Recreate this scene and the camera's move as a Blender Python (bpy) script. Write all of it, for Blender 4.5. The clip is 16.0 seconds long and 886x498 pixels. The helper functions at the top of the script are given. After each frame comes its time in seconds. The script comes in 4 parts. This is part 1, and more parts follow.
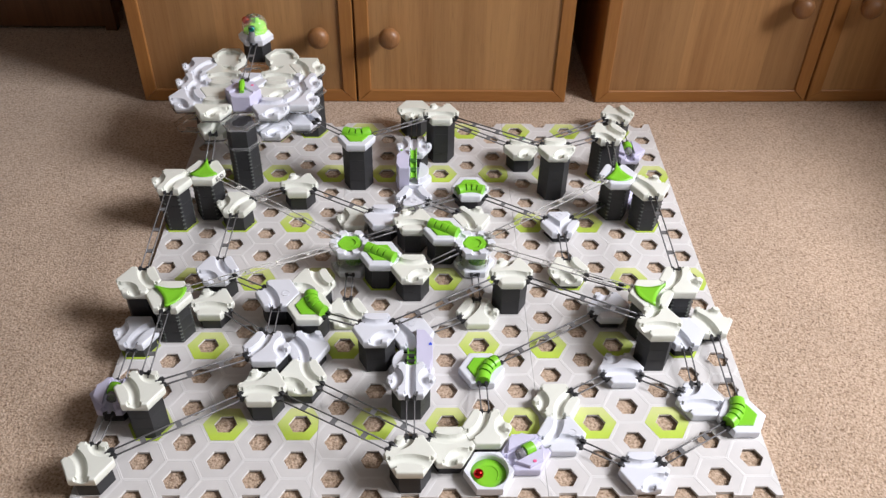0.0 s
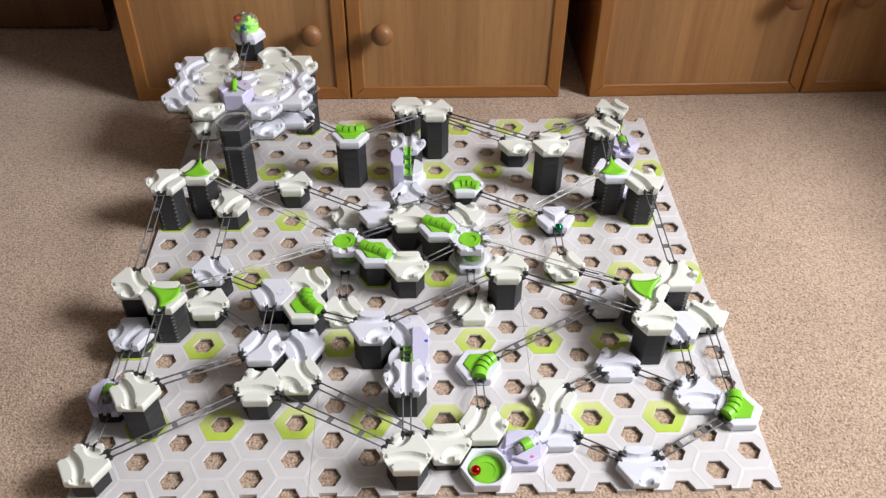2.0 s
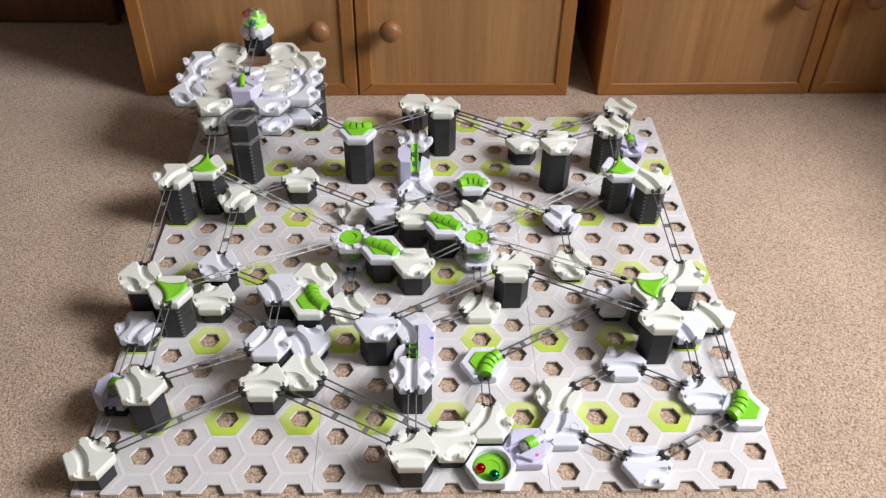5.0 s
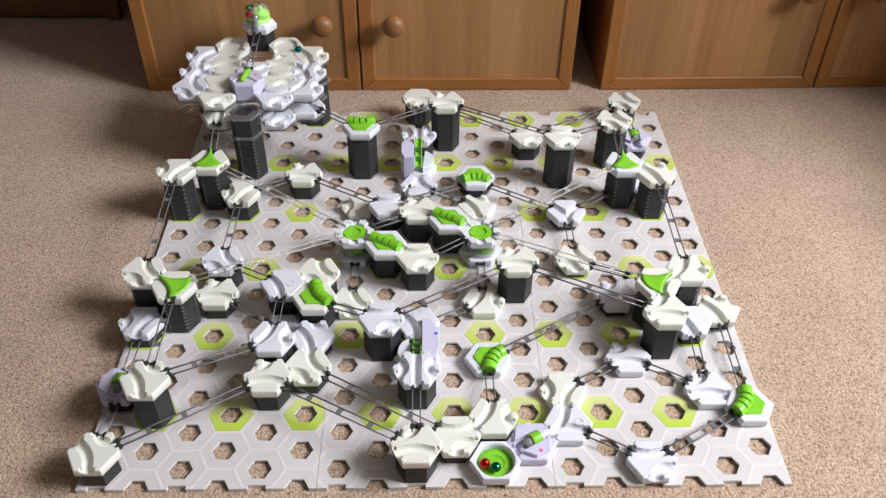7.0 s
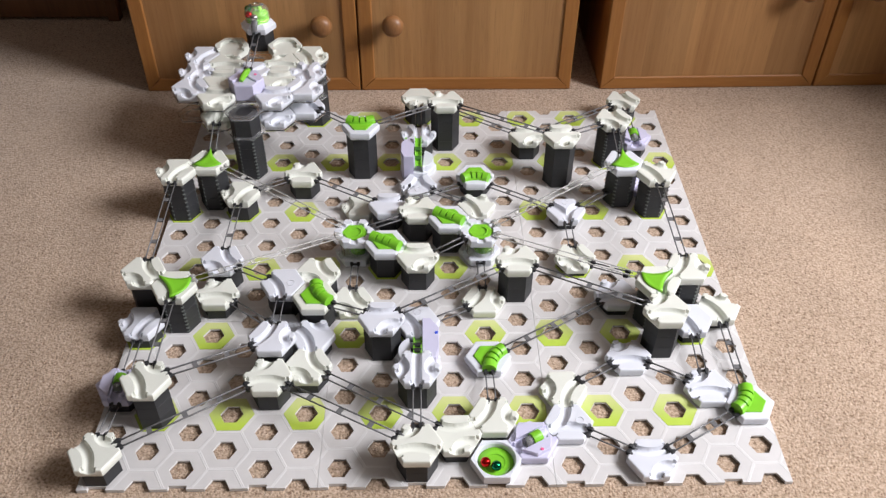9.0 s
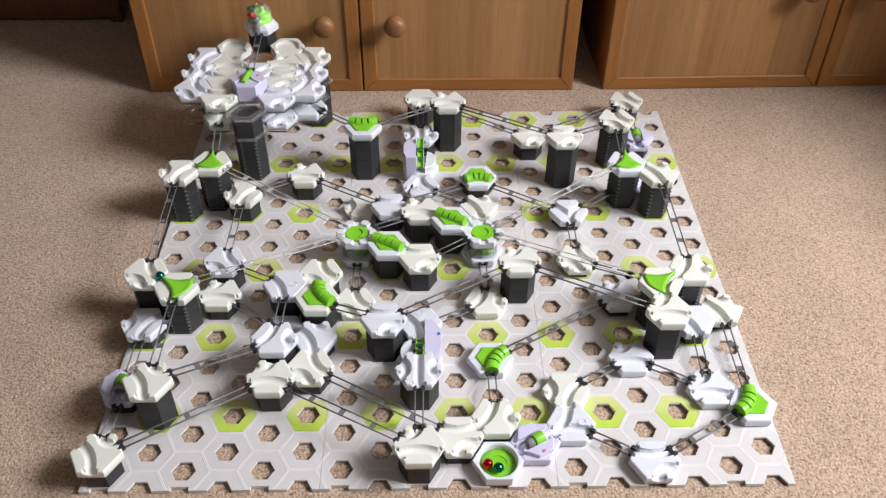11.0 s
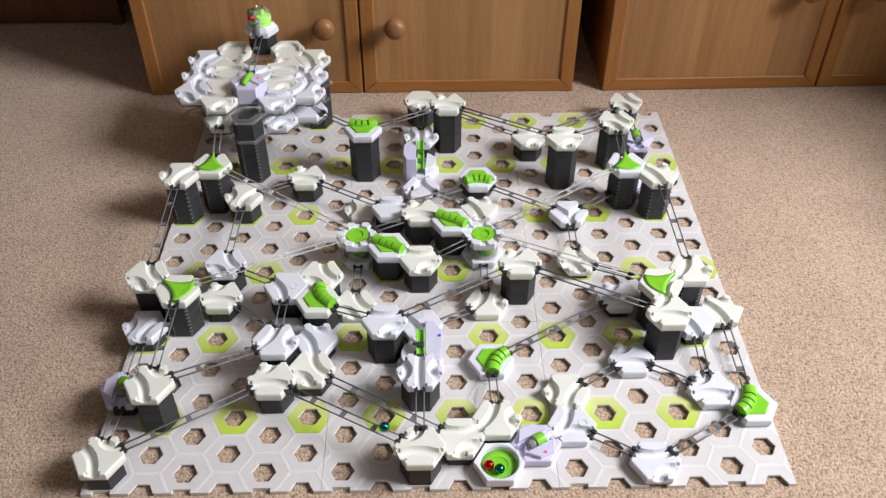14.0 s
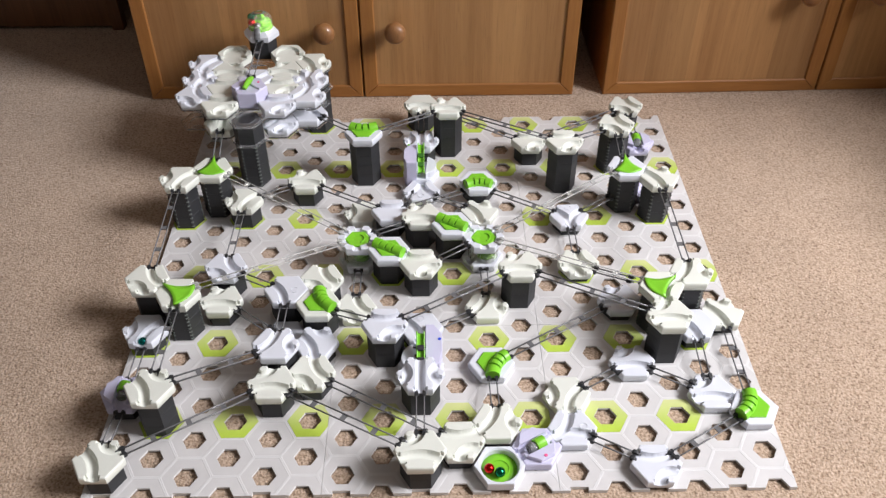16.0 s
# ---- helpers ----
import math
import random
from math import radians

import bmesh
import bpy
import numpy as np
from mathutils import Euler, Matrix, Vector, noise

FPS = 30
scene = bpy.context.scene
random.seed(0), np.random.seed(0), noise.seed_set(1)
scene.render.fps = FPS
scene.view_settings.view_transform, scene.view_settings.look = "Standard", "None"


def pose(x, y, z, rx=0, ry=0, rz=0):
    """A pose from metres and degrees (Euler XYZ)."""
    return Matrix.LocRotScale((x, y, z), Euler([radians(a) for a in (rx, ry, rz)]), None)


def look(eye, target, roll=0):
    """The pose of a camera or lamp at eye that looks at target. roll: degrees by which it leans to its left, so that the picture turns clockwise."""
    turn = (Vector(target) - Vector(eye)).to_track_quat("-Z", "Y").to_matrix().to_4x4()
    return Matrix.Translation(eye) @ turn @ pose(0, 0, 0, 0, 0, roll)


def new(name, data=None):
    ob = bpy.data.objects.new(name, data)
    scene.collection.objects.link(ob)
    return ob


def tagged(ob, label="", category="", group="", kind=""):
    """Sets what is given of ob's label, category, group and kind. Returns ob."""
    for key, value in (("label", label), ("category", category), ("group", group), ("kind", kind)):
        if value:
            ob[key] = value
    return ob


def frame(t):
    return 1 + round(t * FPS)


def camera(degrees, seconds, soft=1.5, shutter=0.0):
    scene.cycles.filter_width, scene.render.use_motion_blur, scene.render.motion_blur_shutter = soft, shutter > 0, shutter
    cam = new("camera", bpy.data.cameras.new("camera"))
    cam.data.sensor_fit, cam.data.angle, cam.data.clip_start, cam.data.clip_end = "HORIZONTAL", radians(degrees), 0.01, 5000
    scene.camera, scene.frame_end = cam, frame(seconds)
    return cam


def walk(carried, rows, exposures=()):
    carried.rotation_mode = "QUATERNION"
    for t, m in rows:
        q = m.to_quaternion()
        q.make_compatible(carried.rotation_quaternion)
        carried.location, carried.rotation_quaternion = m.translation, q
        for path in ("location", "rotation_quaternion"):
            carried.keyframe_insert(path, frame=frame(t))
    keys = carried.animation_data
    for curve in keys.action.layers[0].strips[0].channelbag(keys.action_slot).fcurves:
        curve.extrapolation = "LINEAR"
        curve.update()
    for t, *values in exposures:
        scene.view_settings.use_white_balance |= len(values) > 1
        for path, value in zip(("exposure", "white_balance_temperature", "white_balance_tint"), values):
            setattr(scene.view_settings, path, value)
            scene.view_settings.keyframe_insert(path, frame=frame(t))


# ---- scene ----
cam = camera(54.2, 16.0, 1.4, 0.4)
PATH = [
    (0, (0.358, -0.537, 0.821), (0.409, 0.977, -0.486), 1.3),
    (0.5, (0.36, -0.538, 0.82), (0.41, 0.976, -0.486), 1.1),
    (1, (0.36, -0.536, 0.82), (0.417, 0.973, -0.491), 1.2),
    (1.5, (0.362, -0.535, 0.817), (0.42, 0.97, -0.499), 1.1),
    (2, (0.363, -0.535, 0.819), (0.417, 0.973, -0.493), 0.6),
    (2.5, (0.363, -0.535, 0.819), (0.416, 0.976, -0.49), 0.7),
    (3, (0.365, -0.536, 0.818), (0.414, 0.975, -0.493), 0.7),
    (3.5, (0.364, -0.536, 0.818), (0.414, 0.976, -0.49), 0.7),
    (4, (0.362, -0.535, 0.817), (0.408, 0.972, -0.496), 0.8),
    (6.5, (0.36, -0.534, 0.818), (0.401, 0.969, -0.5), 0.9),
    (7, (0.359, -0.533, 0.816), (0.396, 0.965, -0.508), 0.7),
    (7.5, (0.36, -0.534, 0.817), (0.394, 0.966, -0.505), 0.5),
    (8, (0.359, -0.533, 0.816), (0.397, 0.965, -0.509), 0.7),
    (8.5, (0.36, -0.534, 0.816), (0.395, 0.964, -0.509), 0.6),
    (9, (0.359, -0.534, 0.815), (0.396, 0.965, -0.509), 0.5),
    (11.5, (0.36, -0.532, 0.816), (0.389, 0.966, -0.508), 0.3),
    (12, (0.36, -0.533, 0.815), (0.391, 0.966, -0.508), 0.2),
    (12.5, (0.36, -0.534, 0.817), (0.391, 0.968, -0.504), 0.3),
    (13, (0.36, -0.533, 0.818), (0.392, 0.969, -0.503), 0.3),
    (13.5, (0.36, -0.534, 0.817), (0.39, 0.97, -0.5), 0.3),
    (14, (0.36, -0.533, 0.818), (0.389, 0.967, -0.505), 0.1),
    (14.5, (0.36, -0.534, 0.817), (0.391, 0.97, -0.501), 0.3),
    (15, (0.36, -0.533, 0.819), (0.392, 0.973, -0.497), 0.4),
    (15.5, (0.361, -0.534, 0.817), (0.387, 0.972, -0.498), 0.2),
    (16, (0.362, -0.534, 0.817), (0.387, 0.973, -0.498), -0.1),
]
walk(cam, [(t, look(eye, target, roll)) for t, eye, target, roll in PATH])

# ---- light ----
world = bpy.data.worlds.new("daylight")
scene.world = world
world.use_nodes = True
wn = world.node_tree.nodes
sky = wn.new("ShaderNodeTexSky")
sky.sky_type, sky.sun_disc, sky.sun_elevation, sky.sun_rotation = "NISHITA", False, radians(38), radians(90)
wn["Background"].inputs["Strength"].default_value = 0.12
world.node_tree.links.new(sky.outputs[0], wn["Background"].inputs["Color"])
scene.view_settings.exposure = 0.0


def window_light(name, eye, target, width, height, watts, colour):
    lamp = bpy.data.lights.new(name, "AREA")
    lamp.shape, lamp.size, lamp.size_y, lamp.energy, lamp.color = "RECTANGLE", width, height, watts, colour
    ob = new(name, lamp)
    ob.matrix_world = look(eye, target)
    return ob


window_light("window_light", (2.6, -0.15, 1.85), (0.2, 0.2, 0.1), 1.15, 0.9, 139, (0.965, 0.955, 1.0))


# ---- materials ----
def material(name, colour, rough=0.5, metal=0.0, var=0.08, grain=60.0, bump=0.0, bump_scale=400.0, coat=0.0, transmission=0.0, ior=1.45, sheen=0.0):
    """A surface with colour that varies at two scales, and fine relief."""
    m = bpy.data.materials.new(name)
    m.use_nodes = True
    n, l = m.node_tree.nodes, m.node_tree.links
    b = n["Principled BSDF"]
    b.inputs["Roughness"].default_value, b.inputs["Metallic"].default_value = rough, metal
    b.inputs["Coat Weight"].default_value, b.inputs["Transmission Weight"].default_value = coat, transmission
    b.inputs["IOR"].default_value, b.inputs["Sheen Weight"].default_value = ior, sheen
    tc = n.new("ShaderNodeTexCoord")
    big, fine = n.new("ShaderNodeTexNoise"), n.new("ShaderNodeTexNoise")
    big.inputs["Scale"].default_value, fine.inputs["Scale"].default_value = grain * 0.15, grain
    fine.inputs["Detail"].default_value = 4
    l.new(tc.outputs["Object"], big.inputs["Vector"]), l.new(tc.outputs["Object"], fine.inputs["Vector"])
    add = n.new("ShaderNodeMath")
    add.operation = "ADD"
    l.new(big.outputs["Fac"], add.inputs[0]), l.new(fine.outputs["Fac"], add.inputs[1])
    mix = n.new("ShaderNodeMix")
    mix.data_type = "RGBA"
    rng = n.new("ShaderNodeMapRange")
    rng.inputs[1].default_value, rng.inputs[2].default_value = 0.6, 1.4
    l.new(add.outputs[0], rng.inputs[0]), l.new(rng.outputs[0], mix.inputs["Factor"])
    mix.inputs[6].default_value = (*[c * (1 - var) for c in colour], 1)
    mix.inputs[7].default_value = (*[min(1, c * (1 + var)) for c in colour], 1)
    l.new(mix.outputs[2], b.inputs["Base Color"])
    if bump:
        nz, bp = n.new("ShaderNodeTexNoise"), n.new("ShaderNodeBump")
        nz.inputs["Scale"].default_value, nz.inputs["Detail"].default_value = bump_scale, 3
        bp.inputs["Strength"].default_value, bp.inputs["Distance"].default_value = bump, 0.001
        l.new(tc.outputs["Object"], nz.inputs["Vector"]), l.new(nz.outputs["Fac"], bp.inputs["Height"])
        l.new(bp.outputs[0], b.inputs["Normal"])
    return m


def wood(name, dark, light, rough, stretch, scale, coat=0.0, strip=0.0):
    """Wood whose grain runs along z of its object; strip is the width of its veneer leaves."""
    m = bpy.data.materials.new(name)
    m.use_nodes = True
    n, l = m.node_tree.nodes, m.node_tree.links
    b = n["Principled BSDF"]
    b.inputs["Roughness"].default_value, b.inputs["Coat Weight"].default_value = rough, coat
    tc, mp = n.new("ShaderNodeTexCoord"), n.new("ShaderNodeMapping")
    mp.inputs["Scale"].default_value = (scale, scale, scale / stretch)
    l.new(tc.outputs["Object"], mp.inputs["Vector"])
    broad, fine = n.new("ShaderNodeTexNoise"), n.new("ShaderNodeTexNoise")
    broad.inputs["Scale"].default_value, broad.inputs["Detail"].default_value, broad.inputs["Distortion"].default_value = 1.0, 5, 0.6
    fine.inputs["Scale"].default_value, fine.inputs["Detail"].default_value = 9.0, 4
    l.new(mp.outputs[0], broad.inputs["Vector"]), l.new(mp.outputs[0], fine.inputs["Vector"])
    mixf = n.new("ShaderNodeMix")
    mixf.inputs[0].default_value = 0.36
    l.new(broad.outputs["Fac"], mixf.inputs[2]), l.new(fine.outputs["Fac"], mixf.inputs[3])
    ramp = n.new("ShaderNodeValToRGB")
    ramp.color_ramp.elements[0].position, ramp.color_ramp.elements[1].position = 0.36, 0.64
    ramp.color_ramp.elements[0].color, ramp.color_ramp.elements[1].color = (*dark, 1), (*light, 1)
    l.new(mixf.outputs[0], ramp.inputs[0]), l.new(ramp.outputs[0], b.inputs["Base Color"])
    if strip:
        # each leaf of veneer has a tone of its own, and short dark pores run along it
        sep, div, low, leaf = n.new("ShaderNodeSeparateXYZ"), n.new("ShaderNodeMath"), n.new("ShaderNodeMath"), n.new("ShaderNodeTexWhiteNoise")
        leaf.noise_dimensions, div.operation, low.operation = "1D", "DIVIDE", "FLOOR"
        div.inputs[1].default_value = strip
        l.new(tc.outputs["Object"], sep.inputs[0]), l.new(sep.outputs["X"], div.inputs[0])
        l.new(div.outputs[0], low.inputs[0]), l.new(low.outputs[0], leaf.inputs["W"])
        tone = n.new("ShaderNodeMapRange")
        tone.inputs[3].default_value, tone.inputs[4].default_value = 0.86, 1.1
        l.new(leaf.outputs["Value"], tone.inputs[0])
        pm, pores, pr, mulp = n.new("ShaderNodeMapping"), n.new("ShaderNodeTexNoise"), n.new("ShaderNodeMapRange"), n.new("ShaderNodeMath")
        pm.inputs["Scale"].default_value = (700, 700, 28)
        pores.inputs["Scale"].default_value, pores.inputs["Detail"].default_value = 1.0, 2
        pr.inputs[1].default_value, pr.inputs[2].default_value, pr.inputs[3].default_value, pr.inputs[4].default_value = 0.56, 0.72, 1.0, 0.84
        mulp.operation = "MULTIPLY"
        l.new(tc.outputs["Object"], pm.inputs["Vector"]), l.new(pm.outputs[0], pores.inputs["Vector"]), l.new(pores.outputs["Fac"], pr.inputs[0])
        l.new(tone.outputs[0], mulp.inputs[0]), l.new(pr.outputs[0], mulp.inputs[1])
        shade = n.new("ShaderNodeVectorMath")
        shade.operation = "SCALE"
        l.new(ramp.outputs[0], shade.inputs[0]), l.new(mulp.outputs[0], shade.inputs["Scale"])
        l.new(shade.outputs[0], b.inputs["Base Color"])
    bp = n.new("ShaderNodeBump")
    bp.inputs["Strength"].default_value, bp.inputs["Distance"].default_value = 0.15, 0.0005
    l.new(fine.outputs["Fac"], bp.inputs["Height"]), l.new(bp.outputs[0], b.inputs["Normal"])
    return m


def carpet_material():
    m = bpy.data.materials.new("carpet")
    m.use_nodes = True
    n, l = m.node_tree.nodes, m.node_tree.links
    b = n["Principled BSDF"]
    b.inputs["Roughness"].default_value, b.inputs["Sheen Weight"].default_value = 1.0, 0.25
    b.inputs["Specular IOR Level"].default_value = 0.1
    tc = n.new("ShaderNodeTexCoord")
    tuft, fleck, patch = n.new("ShaderNodeTexVoronoi"), n.new("ShaderNodeTexNoise"), n.new("ShaderNodeTexNoise")
    tuft.inputs["Scale"].default_value = 380
    fleck.inputs["Scale"].default_value, fleck.inputs["Detail"].default_value = 320, 3
    patch.inputs["Scale"].default_value, patch.inputs["Detail"].default_value = 7, 3
    for t in (tuft, fleck, patch):
        l.new(tc.outputs["Object"], t.inputs["Vector"])
    ramp = n.new("ShaderNodeValToRGB")
    e = ramp.color_ramp.elements
    e[0].position, e[0].color = 0.33, (0.315, 0.218, 0.146, 1)
    e[1].position, e[1].color = 0.68, (0.66, 0.50, 0.385, 1)
    mid = e.new(0.47)
    mid.color = (0.51, 0.376, 0.267, 1)
    l.new(fleck.outputs["Fac"], ramp.inputs[0])
    mul = n.new("ShaderNodeMix")
    mul.data_type, mul.blend_type = "RGBA", "MULTIPLY"
    mul.inputs[0].default_value = 0.35
    l.new(ramp.outputs[0], mul.inputs[6]), l.new(patch.outputs["Fac"], mul.inputs[7])
    # sparse dark flecks of yarn
    yarn, yr, fl = n.new("ShaderNodeTexNoise"), n.new("ShaderNodeMapRange"), n.new("ShaderNodeMix")
    yarn.inputs["Scale"].default_value, yarn.inputs["Detail"].default_value = 190, 1
    yr.inputs[1].default_value, yr.inputs[2].default_value, yr.inputs[4].default_value = 0.65, 0.71, 0.75
    fl.data_type = "RGBA"
    fl.inputs[7].default_value = (0.17, 0.095, 0.06, 1)
    l.new(tc.outputs["Object"], yarn.inputs["Vector"]), l.new(yarn.outputs["Fac"], yr.inputs[0]), l.new(yr.outputs[0], fl.inputs["Factor"])
    l.new(mul.outputs[2], fl.inputs[6]), l.new(fl.outputs[2], b.inputs["Base Color"])
    sub = n.new("ShaderNodeMath")
    sub.operation = "SUBTRACT"
    l.new(fleck.outputs["Fac"], sub.inputs[0]), l.new(tuft.outputs["Distance"], sub.inputs[1])
    bp = n.new("ShaderNodeBump")
    bp.inputs["Strength"].default_value, bp.inputs["Distance"].default_value = 0.6, 0.0018
    l.new(sub.outputs[0], bp.inputs["Height"]), l.new(bp.outputs[0], b.inputs["Normal"])
    return m


CREAM = material("ivory_plastic", (0.70, 0.716, 0.652), 0.42, var=0.03, bump=0.05)
WHITE = material("white_plastic", (0.665, 0.685, 0.745), 0.42, var=0.03, bump=0.05)
LILAC = material("lilac_plastic", (0.57, 0.555, 0.72), 0.42, var=0.03, bump=0.05)
GREEN = material("green_plastic", (0.20, 0.54, 0.03), 0.35, var=0.06, bump=0.05)
DARK = material("dark_grey_plastic", (0.024, 0.0245, 0.027), 0.55, var=0.12, bump=0.1)
RAILM = material("smoke_grey_plastic", (0.15, 0.15, 0.155), 0.2, var=0.1)
SMOKE = material("smoke_clear_plastic", (0.72, 0.72, 0.74), 0.15, var=0.05, transmission=0.75, ior=1.3)
# lighter than the blocks: the highlight on their notched edges, as colour
PEG = material("edge_highlight_grey", (0.12, 0.135, 0.125), 0.5, var=0.2)
# darker green: painted shade in the tunnel slits, and the far lift's weights
SHADE_AND_WEIGHT_GREEN = material("green_slit_shade_and_weight", (0.03, 0.13, 0.008), 0.5)
CLEAR = material("clear_plastic", (0.95, 0.95, 0.95), 0.08, var=0.01, transmission=0.95, ior=1.3)
FROST = material("translucent_white_plastic", (0.85, 0.85, 0.83), 0.2, var=0.03, transmission=0.65, ior=1.3)
BOARD = material("printed_card_grey", (0.655, 0.645, 0.64), 0.5, var=0.06, grain=25)
BOARD_INNER = material("printed_card_mid_grey", (0.60, 0.585, 0.578), 0.5, var=0.07, grain=40)
BOARD_GREEN = material("printed_card_green", (0.43, 0.57, 0.07), 0.55, var=0.12, grain=40)


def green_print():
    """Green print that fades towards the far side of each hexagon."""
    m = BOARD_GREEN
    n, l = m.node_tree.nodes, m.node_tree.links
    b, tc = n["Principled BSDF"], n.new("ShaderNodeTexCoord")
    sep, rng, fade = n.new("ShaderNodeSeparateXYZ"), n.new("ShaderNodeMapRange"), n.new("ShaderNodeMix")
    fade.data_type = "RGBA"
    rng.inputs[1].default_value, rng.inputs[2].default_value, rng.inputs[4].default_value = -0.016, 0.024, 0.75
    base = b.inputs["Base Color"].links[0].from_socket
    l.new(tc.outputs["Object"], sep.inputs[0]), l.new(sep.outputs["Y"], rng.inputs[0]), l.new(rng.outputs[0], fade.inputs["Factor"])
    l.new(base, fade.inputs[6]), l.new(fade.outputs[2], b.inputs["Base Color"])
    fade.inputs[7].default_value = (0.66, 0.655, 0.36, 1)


green_print()
RED_BALL = material("red_metal", (0.55, 0.01, 0.01), 0.18, metal=0.9, var=0.05)
GREEN_BALL = material("green_metal", (0.01, 0.22, 0.10), 0.15, metal=0.95, var=0.05)
TEAL_BALL = material("teal_metal", (0.01, 0.22, 0.20), 0.15, metal=0.95, var=0.05)
STEEL_BALL = material("steel", (0.6, 0.6, 0.6), 0.15, metal=1.0, var=0.03)
PINK = material("pink_mark", (0.85, 0.12, 0.3), 0.5)
BLUE = material("blue_mark", (0.03, 0.09, 0.7), 0.5)
OAK_FRAME = wood("varnished_oak", (0.27, 0.105, 0.024), (0.38, 0.165, 0.042), 0.5, 14, 30, 0.0)
OAK_PANEL = wood("oak_veneer", (0.30, 0.143, 0.051), (0.455, 0.242, 0.095), 0.5, 30, 13, 0.05, strip=0.074)
KNOB_WOOD = wood("turned_oak", (0.21, 0.09, 0.031), (0.33, 0.155, 0.058), 0.45, 8, 40, 0.1)
DARK_WOOD = wood("dark_stained_wood", (0.10, 0.038, 0.014), (0.17, 0.07, 0.027), 0.4, 14, 25)
PAINT = material("wall_paint", (0.15, 0.138, 0.122), 0.9, var=0.03, grain=8, bump=0.1)
CEILING = material("ceiling_paint", (0.50, 0.49, 0.475), 0.9, var=0.02, grain=8, bump=0.1)
CARPET = carpet_material()


# ---- mesh helpers ----
def part(name, bm, mat, parent=None, label="", smooth=False):
    me = bpy.data.meshes.new(name)
    bmesh.ops.recalc_face_normals(bm, faces=bm.faces[:])
    bm.to_mesh(me)
    bm.free()
    me.materials.append(mat)
    if smooth:
        for p in me.polygons:
            p.use_smooth = True
    ob = new(name, me)
    ob.parent = parent
    return tagged(ob, label)


def share(name, me, parent, m=None):
    ob = new(name, me)
    ob.parent = parent
    if m is not None:
        ob.matrix_basis = m
    return ob


def box(bm, x0, x1, y0, y1, z0, z1, bevel=0.0):
    r = bmesh.ops.create_cube(bm, size=1)
    for v in r["verts"]:
        v.co = Vector(((x0 + x1) / 2 + v.co.x * (x1 - x0), (y0 + y1) / 2 + v.co.y * (y1 - y0), (z0 + z1) / 2 + v.co.z * (z1 - z0)))
    if bevel:
        edges = list({e for v in r["verts"] for e in v.link_edges})
        bmesh.ops.bevel(bm, geom=edges, offset=bevel, segments=2, affect="EDGES", profile=0.5)


def loft(bm, rings, cap=True):
    """Joins rings of the same number of points."""
    made = [[bm.verts.new(p) for p in ring] for ring in rings]
    k = len(made[0])
    for a, b in zip(made, made[1:]):
        for i in range(k):
            bm.faces.new((a[i], a[(i + 1) % k], b[(i + 1) % k], b[i]))
    if cap:
        bm.faces.new(made[0][::-1])
        bm.faces.new(made[-1])
    return made


def circle(r, z, n=24, x=0.0, y=0.0, turn=0.0):
    return [(x + r * math.cos(2 * math.pi * k / n + turn), y + r * math.sin(2 * math.pi * k / n + turn), z) for k in range(n)]


def hexring(r, z, x=0.0, y=0.0):
    return circle(r, z, 6, x, y)


def tube(bm, points, radius, n=8, cap=True):
    """A tube along points; radius may be one number or a list."""
    pts = [Vector(p) for p in points]
    rings = []
    for k, p in enumerate(pts):
        d = (pts[min(k + 1, len(pts) - 1)] - pts[max(k - 1, 0)]).normalized()
        side = d.cross(Vector((0, 0, 1)))
        side = side.normalized() if side.length > 1e-4 else Vector((1, 0, 0))
        up = side.cross(d)
        r = radius[k] if isinstance(radius, list) else radius
        rings.append([p + r * (math.cos(2 * math.pi * i / n) * side + math.sin(2 * math.pi * i / n) * up) for i in range(n)])
    loft(bm, rings, cap)


# ---- the hexagon lattice ----
PITCH, FLAT = 0.0433, 0.05
RAD = FLAT / math.sqrt(3)
TOP = 0.013
LIFT = 0.0033


def cell(i, j):
    return i * PITCH, j * FLAT + (0.025 if i % 2 == 0 else 0.0)


def edge_way(k):
    """The way out through edge k: 0 north-east, 1 north, 2 north-west, 3 south-west, 4 south, 5 south-east."""
    a = radians(30 + 60 * k)
    return math.cos(a), math.sin(a)


def groove_line(kind, k, n=26):
    """The centre line of a groove in a tile: S from edge k to the next, L to the one after, I straight across."""
    ap = FLAT / 2
    ax, ay = edge_way(k)
    if kind == "I":
        return [(ap * ax * (1 - 2 * t / n), ap * ay * (1 - 2 * t / n)) for t in range(n + 1)]
    if kind == "S":
        a = radians(60 + 60 * k)
        c, r, start, sweep = (RAD * math.cos(a), RAD * math.sin(a)), RAD / 2, a + math.pi - math.pi / 3, 2 * math.pi / 3
    else:
        a = radians(90 + 60 * k)
        c, r, start, sweep = (2 * ap * math.cos(a), 2 * ap * math.sin(a)), 1.5 * RAD, a + math.pi - math.pi / 6, math.pi / 3
    return [(c[0] + r * math.cos(start + sweep * t / n), c[1] + r * math.sin(start + sweep * t / n)) for t in range(n + 1)]


GROOVE, DEEP = 0.0062, 0.0055
TILE_MESHES = {}


